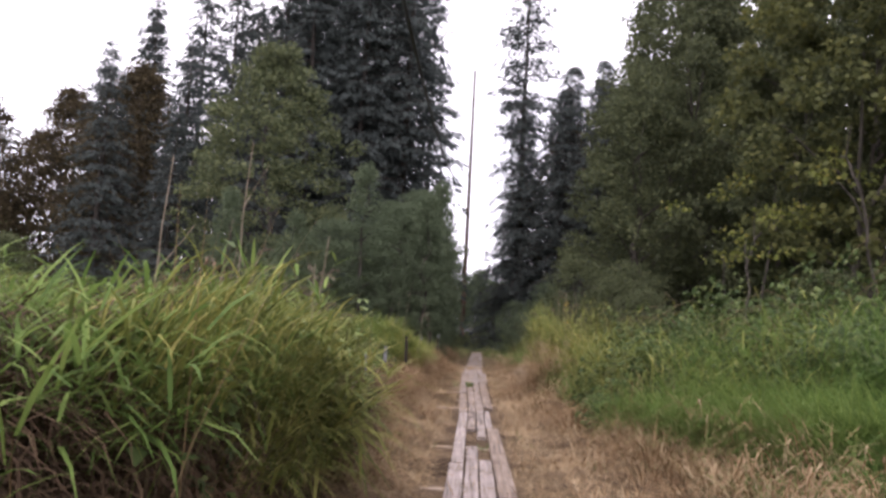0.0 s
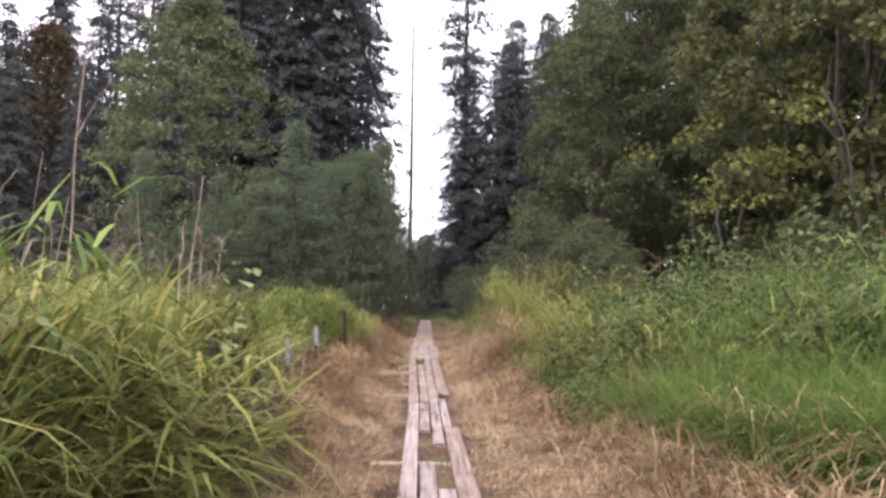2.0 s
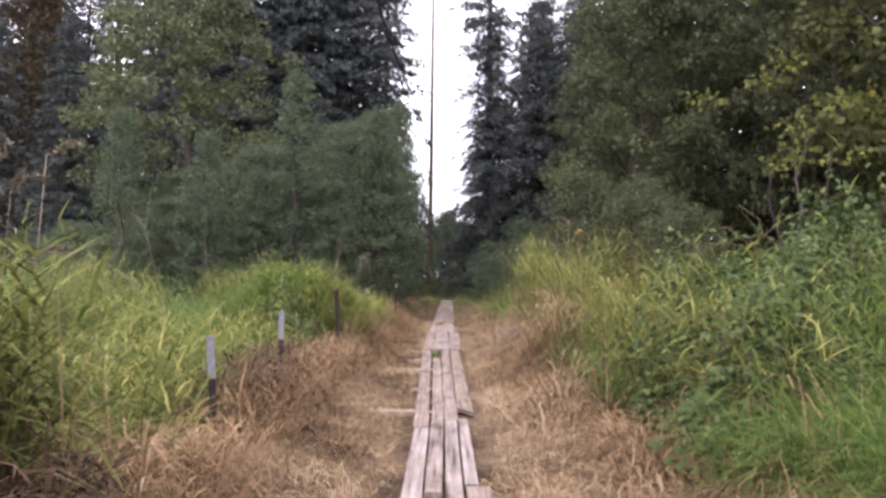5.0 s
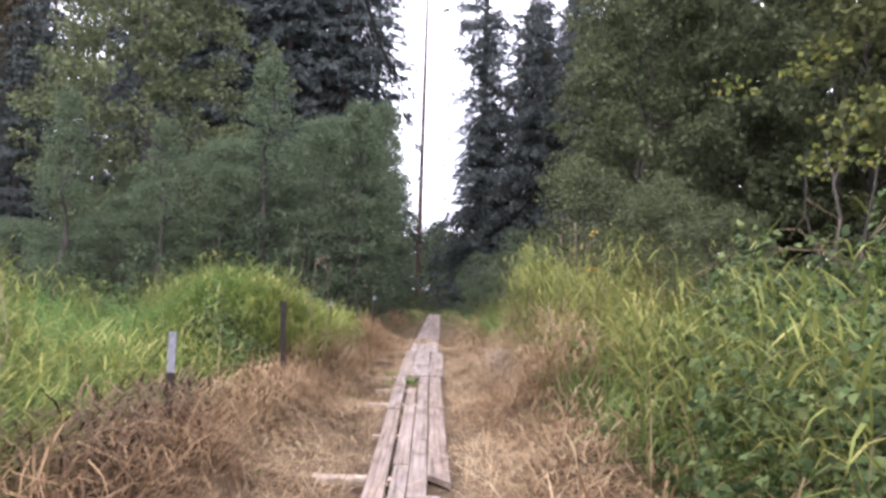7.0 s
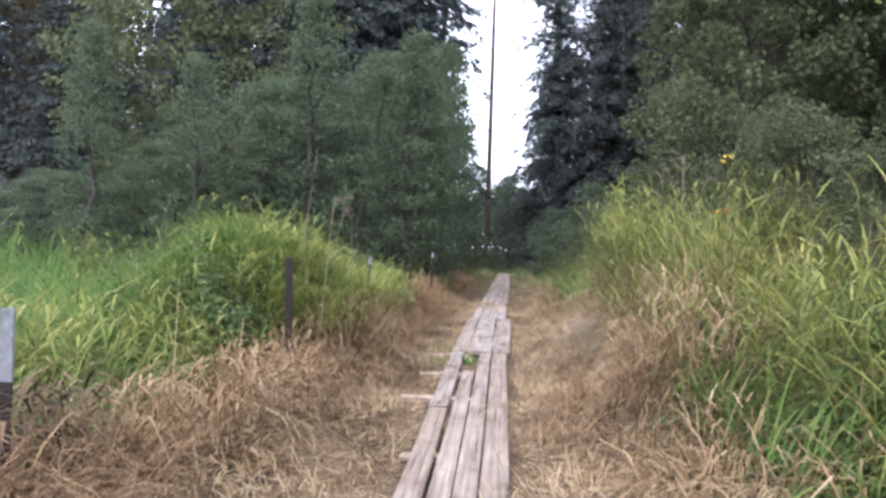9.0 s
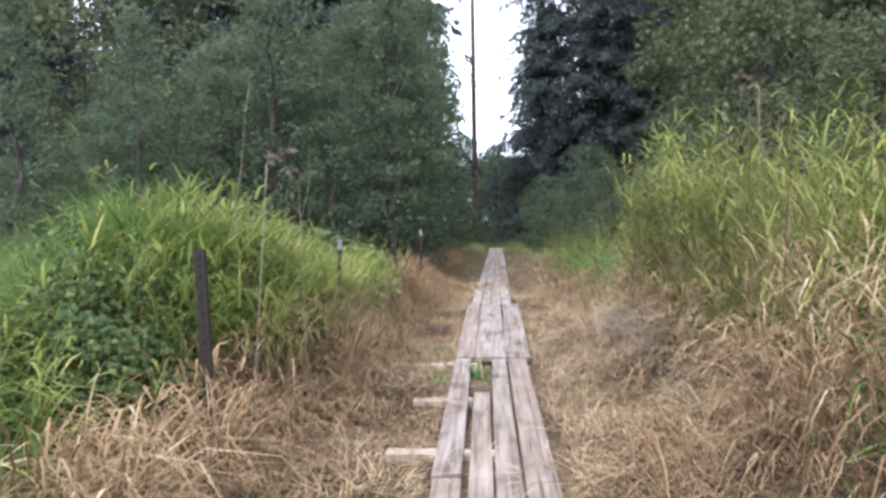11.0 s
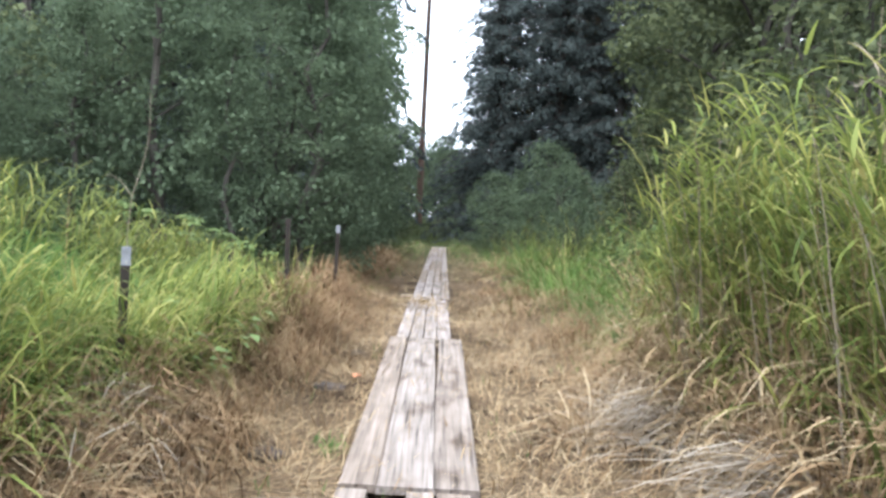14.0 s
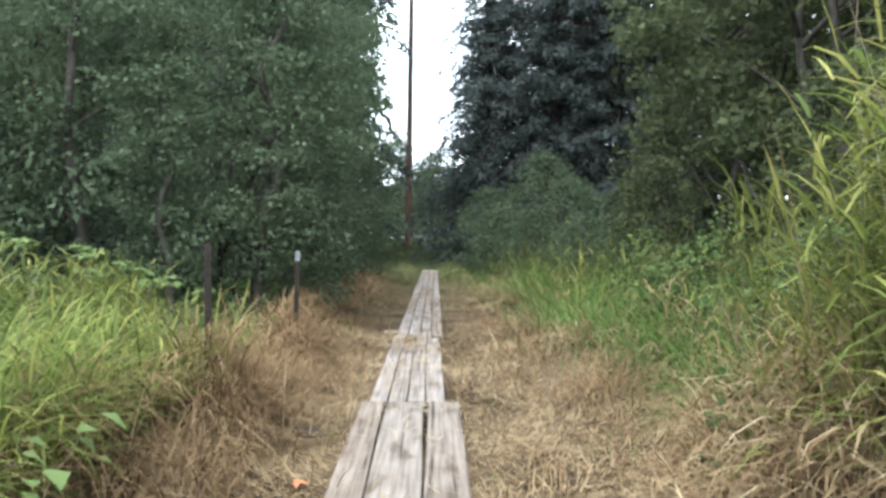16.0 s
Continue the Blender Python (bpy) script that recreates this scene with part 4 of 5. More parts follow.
x, y = scatter(130, 22.2, 25.0, lambda v: right_edge(v) + 0.16, lambda v: right_edge(v) + 0.65)
stuff("broad_reed_grass", reed_stems(x, y, rng.uniform(1.4, 2.25, len(x)), 0.3, 0.02, 11, 0.11, np.pi, 0.52, 0.08), BRIGHT, "tall broad-leaved reeds leaning over the strip", "grass")
x, y = scatter(80, 12.6, 18.5, lambda v: right_edge(v) + 0.35, lambda v: right_edge(v) + 1.5)
stuff("broad_reed_grass", reed_stems(x, y, rng.uniform(1.1, 1.85, len(x)), 0.38, 0.02, 9, 0.2, np.pi, 0.4, 0.05), REED, "yellow-green reeds growing among brambles", "grass")
x, y = scatter(700, 12.8, 19.4, lambda v: right_edge(v) + 0.35, lambda v: right_edge(v) + 1.6)
stuff("bent_bank_grass", combed(x, y, 0.3, 1.25, 0.6, 0.012, 0.9, (-0.2, -0.1)), REED, "yellow-green grass tangled through brambles", "grass")
x, y = clumped(*scatter(5000, 26.8, 42, lambda v: right_edge(v) + 0.15, lambda v: right_edge(v) + 3.0), 1.6, 0.6)
stuff("bent_bank_grass", combed(x, y, 0.0, 0.3, 0.85, 0.013, 0.9, (-0.1, -0.1)), FRESH, "lush soft grass beside the far boardwalk", "grass")
x, y = scatter(2000, 5.5, 11.5, lambda v: right_edge(v) - 0.25, lambda v: right_edge(v) + np.interp(v, [8, 10, 11.5], [1.2, 0.6, 0.3]))
stuff("standing_dry_grass", combed(x, y, 0.0, 0.15, 0.42, 0.01, 1.4, (-0.1, -0.05)), STRAW, "tan dry tufts in front of the bank grass", "grass")
x, y = scatter(170, 21.2, 25.6, lambda v: right_edge(v) + 0.05, lambda v: right_edge(v) + 1.1)
stuff("grey_dead_stems", tufts(x, y, rng.uniform(1.0, 2.3, len(x)), 0.012, 0.16, 0.3, 4), HAY, "pale grey dead stems standing among reeds", "grass")
x, y = scatter(2700, 18.8, 27.0, lambda v: right_edge(v) - 0.02, lambda v: right_edge(v) + 1.0)
stuff("standing_dry_grass", combed(x, y, 0.1, 1.0, 0.38, 0.009, 1.1, (-0.2, -0.05)), STRAW, "tan dead grass hanging through the reeds", "grass")
x, y = scatter(1700, 19.6, 27.0, lambda v: right_edge(v) + 0.12, lambda v: right_edge(v) + 1.2)
stuff("bent_bank_grass", combed(x, y, 0.75, 1.6, 0.5, 0.012, 0.9, (-0.2, -0.05)), REED, "green grass leaning out of the reeds", "grass")
x, y = scatter(1500, 18.6, 28.0, lambda v: right_edge(v) - 0.1, lambda v: right_edge(v) + 0.35)
stuff("standing_dry_grass", combed(x, y, 0.0, 0.35, 0.45, 0.009, 0.9, (-0.15, -0.05)), STRAW, "tan dry grass hanging at the foot of the reeds", "grass")
x, y = clumped(*scatter(1700, 19.5, 26, lambda v: right_edge(v) + 0.12, lambda v: right_edge(v) + 2.6), 2.1, 5.0)
stuff("tall_reed_grass", reed_stems(x, y, right_height(x, y) * rng.uniform(0.6, 1.15, len(x)), 0.3, 0.017, 9, 0.24, None, 0.55), REED, "head-high green reed grass with dead stalks among it", "grass")
x, y = scatter(800, 19.5, 26, lambda v: right_edge(v) - 0.05, lambda v: right_edge(v) + 0.9)
stuff("withered_reed_leaves", dead_leaves(x, y, right_height(x, y) + 0.45, 0.55, 6, np.pi), STRAW, "pale withered leaves hanging from the reeds", "grass")
x, y = scatter(1300, 19.5, 26, lambda v: right_edge(v) + 0.1, lambda v: right_edge(v) + 1.3)
stuff("withered_reed_leaves", dead_leaves(x, y, right_height(x, y) + 0.3, 0.5, 6, np.pi), THATCH, "withered brown reed leaves and stems by the path", "grass")
x, y = scatter(420, 11, 20, lambda v: right_edge(v) + 0.7, lambda v: right_edge(v) + 3.0)
stuff("reed_grass", reed_stems(x, y, right_height(x, y) * rng.uniform(0.8, 1.6, len(x)), 0.34, 0.018, 6, 0.3), REED, "green reed grass growing through brambles", "grass")
x, y = scatter(900, 28, 50, lambda v: right_edge(v) + 0.4, lambda v: right_edge(v) + 4.0)
stuff("reed_grass", reed_stems(x, y, right_height(x, y) * rng.uniform(0.7, 1.35, len(x)), 0.28, 0.016, 6), REED, "green reed grass further along the path", "grass")

# dead upright stems among the reeds
parts = []
for n, y0, y1, e, side, hh in ((500, 19.5, 26.5, right_edge, 1, 1.9), (380, 20.0, 25.6, lambda v: right_edge(v) - 0.02, 0.35, 1.0), (160, 12, 19.5, right_edge, 1, 1.2), (260, 3, 10.4, left_edge, -1, 1.7), (110, 10.4, 32, left_edge, -1, 1.0)):
    y = rng.uniform(y0, y1, n)
    x = e(y) + side * rng.uniform(0.05, 2.2, n)
    parts.append(blades(np.stack([x, y, land(x, y)], 1), rng.uniform(0, 6.28, n), hh * rng.uniform(0.5, 1.25, n), 0.008 * rng.uniform(0.6, 1.3, n), rng.uniform(0, 0.25, n), rng.uniform(0, 0.35, n), 4))
stuff("dead_reed_stems", join(parts), STRAW, "dead upright grey-tan reed stems", "grass")

# dry, flattened grass along both edges and over the trodden strip
parts, tan = [], []
for side, edge, n in ((-1, left_edge, 17000), (1, right_edge, 15000)):
    k = n // 34
    n = k * 34
    y = rng.uniform(2, 44, k)
    d = np.where(y < 10, rng.normal(0.2, 0.34, k) + np.interp(y, [5.5, 7.0], [0.4, 0.0]), rng.normal(0.1, 0.2, k) + np.interp(y, [10, 11, 16, 17.5], [0, 0.17, 0.17, 0])) if side < 0 else rng.normal(0.1, 0.34, k) - np.interp(y, [10.5, 12, 16, 17.5], [0, 0.22, 0.22, 0])
    size = np.repeat(rng.uniform(0.55, 1.35, k), 34)
    y, d = np.repeat(y, 34), np.repeat(d, 34)
    oy, od = rng.normal(0, 0.11, n), rng.normal(0, 0.1, n)
    y, d = y + oy, d + od
    x = edge(y) + side * d
    tall = np.interp(y, [9.4, 10, 16, 18, 24, 26, 44], [1.5, 1.25, 1.25, 1.8, 1.8, 1.4, 1.2]) if side < 0 else np.interp(y, [0, 16, 18, 20, 23, 27, 29, 44], [1, 1, 1.8, 1.7, 1.2, 1.1, 0.9, 0.8])
    lift = np.clip(d + 0.2, 0, 0.6) * rng.uniform(0, 1.0, n) * tall * size * (0.5 + 0.9 * lumps(x, y, 1.3, 7.0))
    hh = rng.uniform(0.3, 0.75, n) * size * (0.5 + 0.7 * lumps(x, y, 1.9, 4.0))
    lift = np.minimum(lift, 0.45 if side < 0 else 0.8)
    base = np.stack([x, y, land(x, y) + lift], 1)
    head = np.arctan2(9 * oy, side * (9 * od - 0.8)) + rng.normal(0, 0.6, n)
    cut = int(n * (0.8 if side < 0 else 0.6))
    w, tip, bow = 0.0105 * rng.uniform(0.5, 1.6, n), rng.uniform(0.15, 0.85, n), rng.uniform(0.6, 1.9, n)
    parts.append(blades(base[:cut], head[:cut], hh[:cut], w[:cut], tip[:cut], bow[:cut], 3))
    tan.append(blades(base[cut:], head[cut:], hh[cut:], w[cut:], tip[cut:], bow[cut:], 3))
stuff("dead_grass_thatch", join(parts), THATCH, "drooping brown dead grass along the path edges", "grass")
stuff("dry_grass_fringe", join(tan), STRAW, "drooping tan dry grass along the path edges", "grass")
parts = []
for n, y0, y1, size in ((98000, 5, 34, 1.0), (7000, 34, 60, 1.5)):
    x, y = scatter(n, y0, y1, lambda v: left_edge(v) - 0.35, lambda v: right_edge(v) + 0.45)
    keep = (np.abs(x - 0.08) > 0.42) | (rng.uniform(size=n) < np.where(y > 29.5, 0.22, 0.06)) | (np.abs(y - 32.8) < 0.8)
    x, y = x[keep], y[keep]
    n = len(x)
    z = land(x, y) + rng.uniform(0.0, 0.03, n) + 0.05 * np.maximum(0, lumps(x * 3.1, y * 2.6, 1.0, 2.0) - 0.45) + np.where(np.abs(x - 0.08) < 0.42, 0.07, 0.0)
    swirl = lie(x * 2.5, y * 2.5) * 1.5 + rng.normal(0, 0.9, n)
    up = rng.uniform(size=n) < 0.2
    parts.append(blades(np.stack([x, y, z], 1), swirl, rng.uniform(0.06, 0.27, n) * size, 0.0056 * size * rng.uniform(0.5, 1.8, n), np.where(up, rng.uniform(0.2, 0.7, n), rng.uniform(0.78, 1.0, n)), rng.uniform(0.0, 0.5, n), 2))
stuff("mown_straw", join(parts), STRAW, "pale tan cut straw strewn over the ground", "straw")
# small tussocks of dead grass left standing on the mown strip
parts = []
for q in range(210):
    yc = rng.uniform(5, 40)
    xc = rng.uniform(left_edge(yc) + 0.1, right_edge(yc) - 0.1)
    if -0.6 < xc < 0.8:
        continue
    n = 26
    x, y = xc + rng.normal(0, 0.09, n), yc + rng.normal(0, 0.09, n)
    out = np.arctan2(y - yc, x - xc) + rng.normal(0, 0.5, n)
    parts.append(blades(np.stack([x, y, land(x, y)], 1), out, rng.uniform(0.12, 0.34, n), 0.008 * rng.uniform(0.6, 1.5, n), rng.uniform(0.1, 0.6, n), rng.uniform(0.5, 1.6, n), 3))
for xc, yc, r, hh, n in ((-1.35, 23.35, 0.16, 0.55, 260), (-1.45, 28.1, 0.33, 0.95, 1300), (-1.35, 29.6, 0.28, 0.6, 500), (-1.3, 31.0, 0.25, 0.6, 300), (-1.3, 31.3, 0.25, 0.6, 300), (-1.6, 26.0, 0.3, 0.6, 300), (-1.4, 15.2, 0.25, 0.6, 320), (-1.45, 12.0, 0.25, 0.6, 320), (-1.4, 19.4, 0.25, 0.6, 300), (1.75, 25.3, 0.25, 0.6, 300), (1.5, 19.0, 0.35, 0.75, 520), (1.9, 29.2, 0.3, 0.5, 300), (2.1, 9.6, 0.35, 0.5, 320), (2.4, 11.0, 0.3, 0.5, 260)):
    x, y = xc + rng.normal(0, r, n), yc + rng.normal(0, r * 1.4, n)
    out = np.arctan2(y - yc, x - xc) + rng.normal(0, 0.5, n)
    d = np.hypot(x - xc, y - yc)
    z = land(x, y) + np.maximum(0, hh * 0.75 * (1 - d / (2 * r))) * rng.uniform(0.4, 1.0, n)
    parts.append(blades(np.stack([x, y, z], 1), out, rng.uniform(0.25, 0.6, n) * (0.5 + hh), 0.008 * rng.uniform(0.5, 1.4, n), rng.uniform(0.0, 0.6, n), rng.uniform(0.7, 1.7, n), 4))
stuff("dead_tussocks", join(parts), THATCH, "small brown tussocks of dead grass on the strip", "grass")
parts = []
for xc, yc, n in ((1.75, 22.7, 380), (1.7, 24.4, 520), (1.85, 21.2, 200), (-1.25, 23.2, 140)):
    x, y = xc + rng.normal(0, 0.15, n), yc + rng.normal(0, 0.34, n)
    d = np.hypot((x - xc) / 0.35, (y - yc) / 0.6)
    z = land(x, y) + 0.42 * np.exp(-d * d) * rng.uniform(0.3, 1, n) + 0.02
    parts.append(blades(np.stack([x, y, z], 1), np.pi + 0.6 + rng.normal(0, 0.7, n), rng.uniform(0.25, 0.7, n), 0.01 * rng.uniform(0.5, 1.5, n), rng.uniform(0.7, 1.0, n), rng.uniform(0.0, 0.5, n), 3))
stuff("grey_hay_pile", join(parts), HAY, "pale grey flattened hay at the foot of the reeds", "hay")
x, y = scatter(4200, 5, 62, left_edge, right_edge)
keep = (lumps(x, y, 1.7, 1.0) > 0.6) & ((x < -0.38) | (x > 0.55))
stuff("sprouting_grass", tufts(x[keep], y[keep], rng.uniform(0.06, 0.2, keep.sum()), 0.008, 0.6, 0.9), SOFT, "thin green grass sprouting through the straw", "grass")
x, y = scatter(2600, 30, 60, lambda v: left_edge(v) - 0.1, lambda v: right_edge(v) + 0.2)
keep = (x < left_edge(y) + 0.5) | (x > right_edge(y) - 0.6)
stuff("sprouting_grass", tufts(x[keep], y[keep], rng.uniform(0.15, 0.45, keep.sum()), 0.012, 0.6, 1.2), SOFT, "green grass creeping onto the far strip", "grass")
x, y = scatter(7000, 56, 80, -5, 5)
keep = (np.abs(x + 0.1) > 0.9) | (y > 61)
stuff("slope_grass", tufts(x[keep], y[keep], rng.uniform(0.15, 0.6, keep.sum()), 0.03, 0.6, 1.2), ALDER, "dull green rough grass on the far slope", "grass")


# ---- brambles ----
def bramble(rx, ry, h, count, size):
    """A mound of arching canes covered with leaflets in threes."""
    paths, radii = [], []
    for q in range(int(6 + 5 * rx)):
        a, r = rng.uniform(0, 2 * np.pi), rng.uniform(0.5, 1.15)
        s = np.array([rng.uniform(-0.4, 0.4) * rx, rng.uniform(-0.4, 0.4) * ry, -0.1])
        e = np.array([np.cos(a) * rx * r, np.sin(a) * ry * r, h * rng.uniform(0.1, 0.75)])
        paths.append(limb_path(s, e, h * rng.uniform(0.35, 0.65), 9))
        radii.append(np.linspace(0.006, 0.003, 9))
    u = unit(rng.normal(size=(count, 3)))
    u[:, 2] = np.abs(u[:, 2])
    wob = 0.8 + 0.3 * np.sin(4 * u[:, 0] + 3 * u[:, 2]) * np.sin(5 * u[:, 1] + 1) + np.where(rng.uniform(size=count) < 0.4, rng.uniform(-0.45, -0.1, count), rng.uniform(-0.15, 0.15, count))
    at = u * np.array([rx, ry, h]) * wob[:, None]
    out = unit(u / np.array([rx, ry, h]))
    parts = []
    for turn in (-1.0, 0.0, 1.0):
        way = unit(np.cross(out, [0.3, 0.2, 1.0])) * turn + out * 0.5 + np.array([0, 0, -0.5]) + rng.normal(scale=0.25, size=(count, 3))
        parts.append(broad_leaves(at, way, out + rng.normal(scale=0.35, size=(count, 3)), size * rng.uniform(0.65, 1.2, count), 0.36))
    return tubes(paths, radii, 5), join(parts)


def bramble_model(data, label):
    cane, leaf = data
    ob = thing("bramble_bush", Matrix.Translation((0, 0, 0)), label, "bush", "brambles")
    child("briar", smooth(mesh_from("briar", *cane, BRIAR)), ob)
    child("foliage", mesh_from("foliage", *leaf, BRAMBLE), ob)
    return ob


near_bramble = bramble_model(bramble(1.0, 1.5, 1.75, 1900, 0.082), "dark green bramble mound spilling towards the path")
set_at(near_bramble, 2.85, 15.6, 0.0, 1.08)
wide_bramble = bramble_model(bramble(1.9, 2.2, 1.6, 1600, 0.095), "broad green bramble thicket on the bank")
set_at(wide_bramble, 5.6, 12.8, 0.4)
repeat(wide_bramble, [(5.0, 17.5, 2.0, 1.05, 1.25), (8.0, 15.5, 3.3, 1.2, 1.35), (4.6, 30.6, 5.1, 0.95, 1.1), (5.2, 37.0, 3.1, 1.0, 1.1), (7.6, 21, 4.6, 1.15, 1.0), (6.0, 25.5, 1.2, 1.1, 1.15), (6.2, 33, 0.4, 1.0, 1.0), (9.5, 10.5, 5.3, 1.2, 1.0), (-7.6, 30.5, 1.0, 1.0, 0.8)])
# the copy at (-2.45, 20.35) is added to stand in for the mound's shaded hollow
repeat(near_bramble, [(-2.45, 20.35, 1.0, 0.52, 1.3), (2.65, 13.7, 2.0, 0.85, 1.05), (3.4, 31.5, 2.6, 0.8, 1.0), (3.7, 34.6, 0.6, 0.9, 1.0), (4.7, 12.6, 3.4, 0.95, 0.85), (4.4, 16.2, 5.0, 1.0, 1.1), (3.2, 18.6, 2.4, 0.9, 1.0), (3.0, 22.4, 4.0, 0.75, 1.1), (4.3, 29.8, 1.0, 0.95, 0.95), (5.2, 28.0, 3.0, 1.0, 1.05), (-4.4, 31.0, 2.2, 0.7, 0.7)])
left_bramble = bramble_model(bramble(0.7, 1.1, 1.75, 420, 0.075), "bramble sprays reaching out of tall reed grass")
set_at(left_bramble, -2.05, 6.4, 0.0)
# copies near y 20.5 on the left are added as dark shade below the mound
repeat(left_bramble, [(2.35, 17.1, 1.0, 0.8, 0.6), (-2.6, 20.45, 1.5, 0.7, 0.72), (-3.5, 20.7, 3.5, 0.7, 0.62), (2.1, 19.6, 3.0, 0.8, 0.85), (3.4, 13.4, 5.0, 0.9, 0.7), (2.3, 24.2, 2.0, 0.75, 1.0), (2.15, 21.4, 0.5, 0.6, 0.9), (2.2, 26.0, 4.0, 0.65, 1.0), (-2.5, 8.2, 2.0, 0.95, 1.0), (-1.9, 4.2, 4.0, 0.95, 0.95)])


# ---- boardwalk ----
def bevelled_box(w, l, t, wood, warp=0.0, cut=0.0):
    bm = bmesh.new()
    n = 5
    rows = []
    for q in range(n + 1):
        f = q / n
        yy = -l / 2 + l * f
        dz = warp * math.sin(f * math.pi) + random.uniform(-0.002, 0.002)
        ring = []
        for sx, sz in ((-1, -1), (1, -1), (1, 0.6), (0.94, 1), (-0.94, 1), (-1, 0.6)):
            e = cut * sx if q == 0 else 0
            ring.append(bm.verts.new((sx * w / 2 + random.uniform(-0.003, 0.003), yy + e, sz * t / 2 + dz)))
        rows.append(ring)
    for a, b in zip(rows, rows[1:]):
        for q in range(6):
            bm.faces.new((a[q], a[(q + 1) % 6], b[(q + 1) % 6], b[q]))
    bm.faces.new(rows[0][::-1])
    bm.faces.new(rows[-1])
    bmesh.ops.recalc_face_normals(bm, faces=bm.faces)
    me = bpy.data.meshes.new("plank")
    bm.to_mesh(me)
    bm.free()
    me.materials.append(wood)
    return me


boardwalk = thing("boardwalk", Matrix.Translation((0, 0, 0)), "narrow boardwalk of weathered loose planks on sleepers", "boardwalk")
# x at the near end (left, right), x at the far end (left, right), y near, y far, height of the top, slant of the near end
PLANKS = [
    (-0.19, -0.03, -0.20, -0.04, 4.6, 9.3, 0.0, 0), (-0.19, -0.045, -0.19, -0.045, 9.33, 15.0, 0.0, 0),
    (-0.02, 0.12, -0.02, 0.12, 4.9, 10.75, -0.004, 0), (0.135, 0.28, 0.135, 0.27, 4.2, 9.6, 0.0, 0), (0.295, 0.47, 0.26, 0.44, 7.5, 12.75, 0.004, 0.02), (0.295, 0.46, 0.295, 0.46, 3.4, 7.45, 0.0, 0),
    (-0.03, 0.09, -0.03, 0.1, 12.6, 16.6, -0.004, 0), (0.115, 0.24, 0.115, 0.235, 11.7, 15.5, 0.0, 0), (0.25, 0.36, 0.25, 0.345, 12.85, 15.6, -0.006, 0),
    (-0.20, -0.05, -0.27, -0.11, 15.03, 19.7, 0.0, 0), (-0.04, 0.095, -0.1, 0.035, 16.63, 22.0, -0.006, 0), (0.105, 0.25, 0.045, 0.19, 15.52, 23.62, 0.0, 0), (0.26, 0.42, 0.2, 0.4, 16.1, 23.6, 0.006, -0.13),
    (-0.275, -0.12, -0.33, -0.155, 19.73, 23.6, 0.008, 0.03),
    (-0.33, -0.11, -0.355, -0.165, 23.66, 29.1, 0.012, 0), (-0.1, 0.175, -0.155, 0.2, 23.66, 29.08, 0.01, 0), (0.19, 0.43, 0.215, 0.505, 23.66, 29.12, 0.012, 0),
    (-0.3, -0.14, -0.28, -0.13, 29.14, 34.0, 0, 0), (-0.13, 0.03, -0.12, 0.03, 29.14, 33.2, 0, 0), (0.04, 0.19, 0.04, 0.19, 29.14, 34.4, 0.003, 0), (0.2, 0.37, 0.2, 0.37, 29.14, 33.8, 0, 0),
]
yy = 33.6
while yy < 57:
    for q in range(4):
        x0 = -0.26 + 0.175 * q
        drift = 0.006 * (yy - 33.6)
        PLANKS.append((x0 + drift, x0 + 0.16 + drift, x0 + drift + 0.02, x0 + 0.16 + drift + 0.02, yy + 0.3 + 0.25 * (q % 2), yy + 4.16 + 0.25 * (q % 2), random.uniform(-0.004, 0.002) - 0.004, 0))
    yy += 3.9
for a, b, c, d, y0, y1, z, cut in PLANKS:
    ob = child("plank", bevelled_box((b - a + d - c) / 2, y1 - y0, 0.045, PLANK, warp=random.uniform(-0.006, 0.004), cut=cut), boardwalk)
    ob.matrix_world = Matrix.Translation(((a + b + c + d) / 4, (y0 + y1) / 2, z - 0.0225)) @ Matrix.Rotation(math.atan2((a + b) / 2 - (c + d) / 2, y1 - y0), 4, "Z") @ Matrix.Rotation(random.uniform(-0.012, 0.012), 4, "Y")
for y, x0, x1, z in ((6.4, -0.42, 0.4, -0.06), (8.1, -0.5, 0.45, -0.06), (10.9, -0.5, 0.4, -0.05), (12.3, -0.44, 0.4, -0.06), (16.22, -0.66, 0.0, -0.03), (18.3, -0.34, 0.3, -0.06),
                     (20.28, -0.6, 0.1, -0.014), (21.77, -0.57, -0.1, -0.014), (23.42, -0.74, -0.1, -0.016), (26.4, -0.3, 0.4, -0.05), (29.1, -0.36, 0.45, -0.06), (31.6, -0.5, 0.4, -0.06), (33.4, -0.6, 0.35, -0.055), (35.2, -0.5, 0.4, -0.06)):
    ob = child("sleeper", bevelled_box(0.15, x1 - x0, 0.09, SLEEPER, warp=0.004), boardwalk, "rough sleeper end showing beside the planks")
    ob.matrix_world = Matrix.Translation(((x0 + x1) / 2, y, z - 0.05)) @ Matrix.Rotation(math.pi / 2 + random.uniform(-0.06, 0.06), 4, "Z")


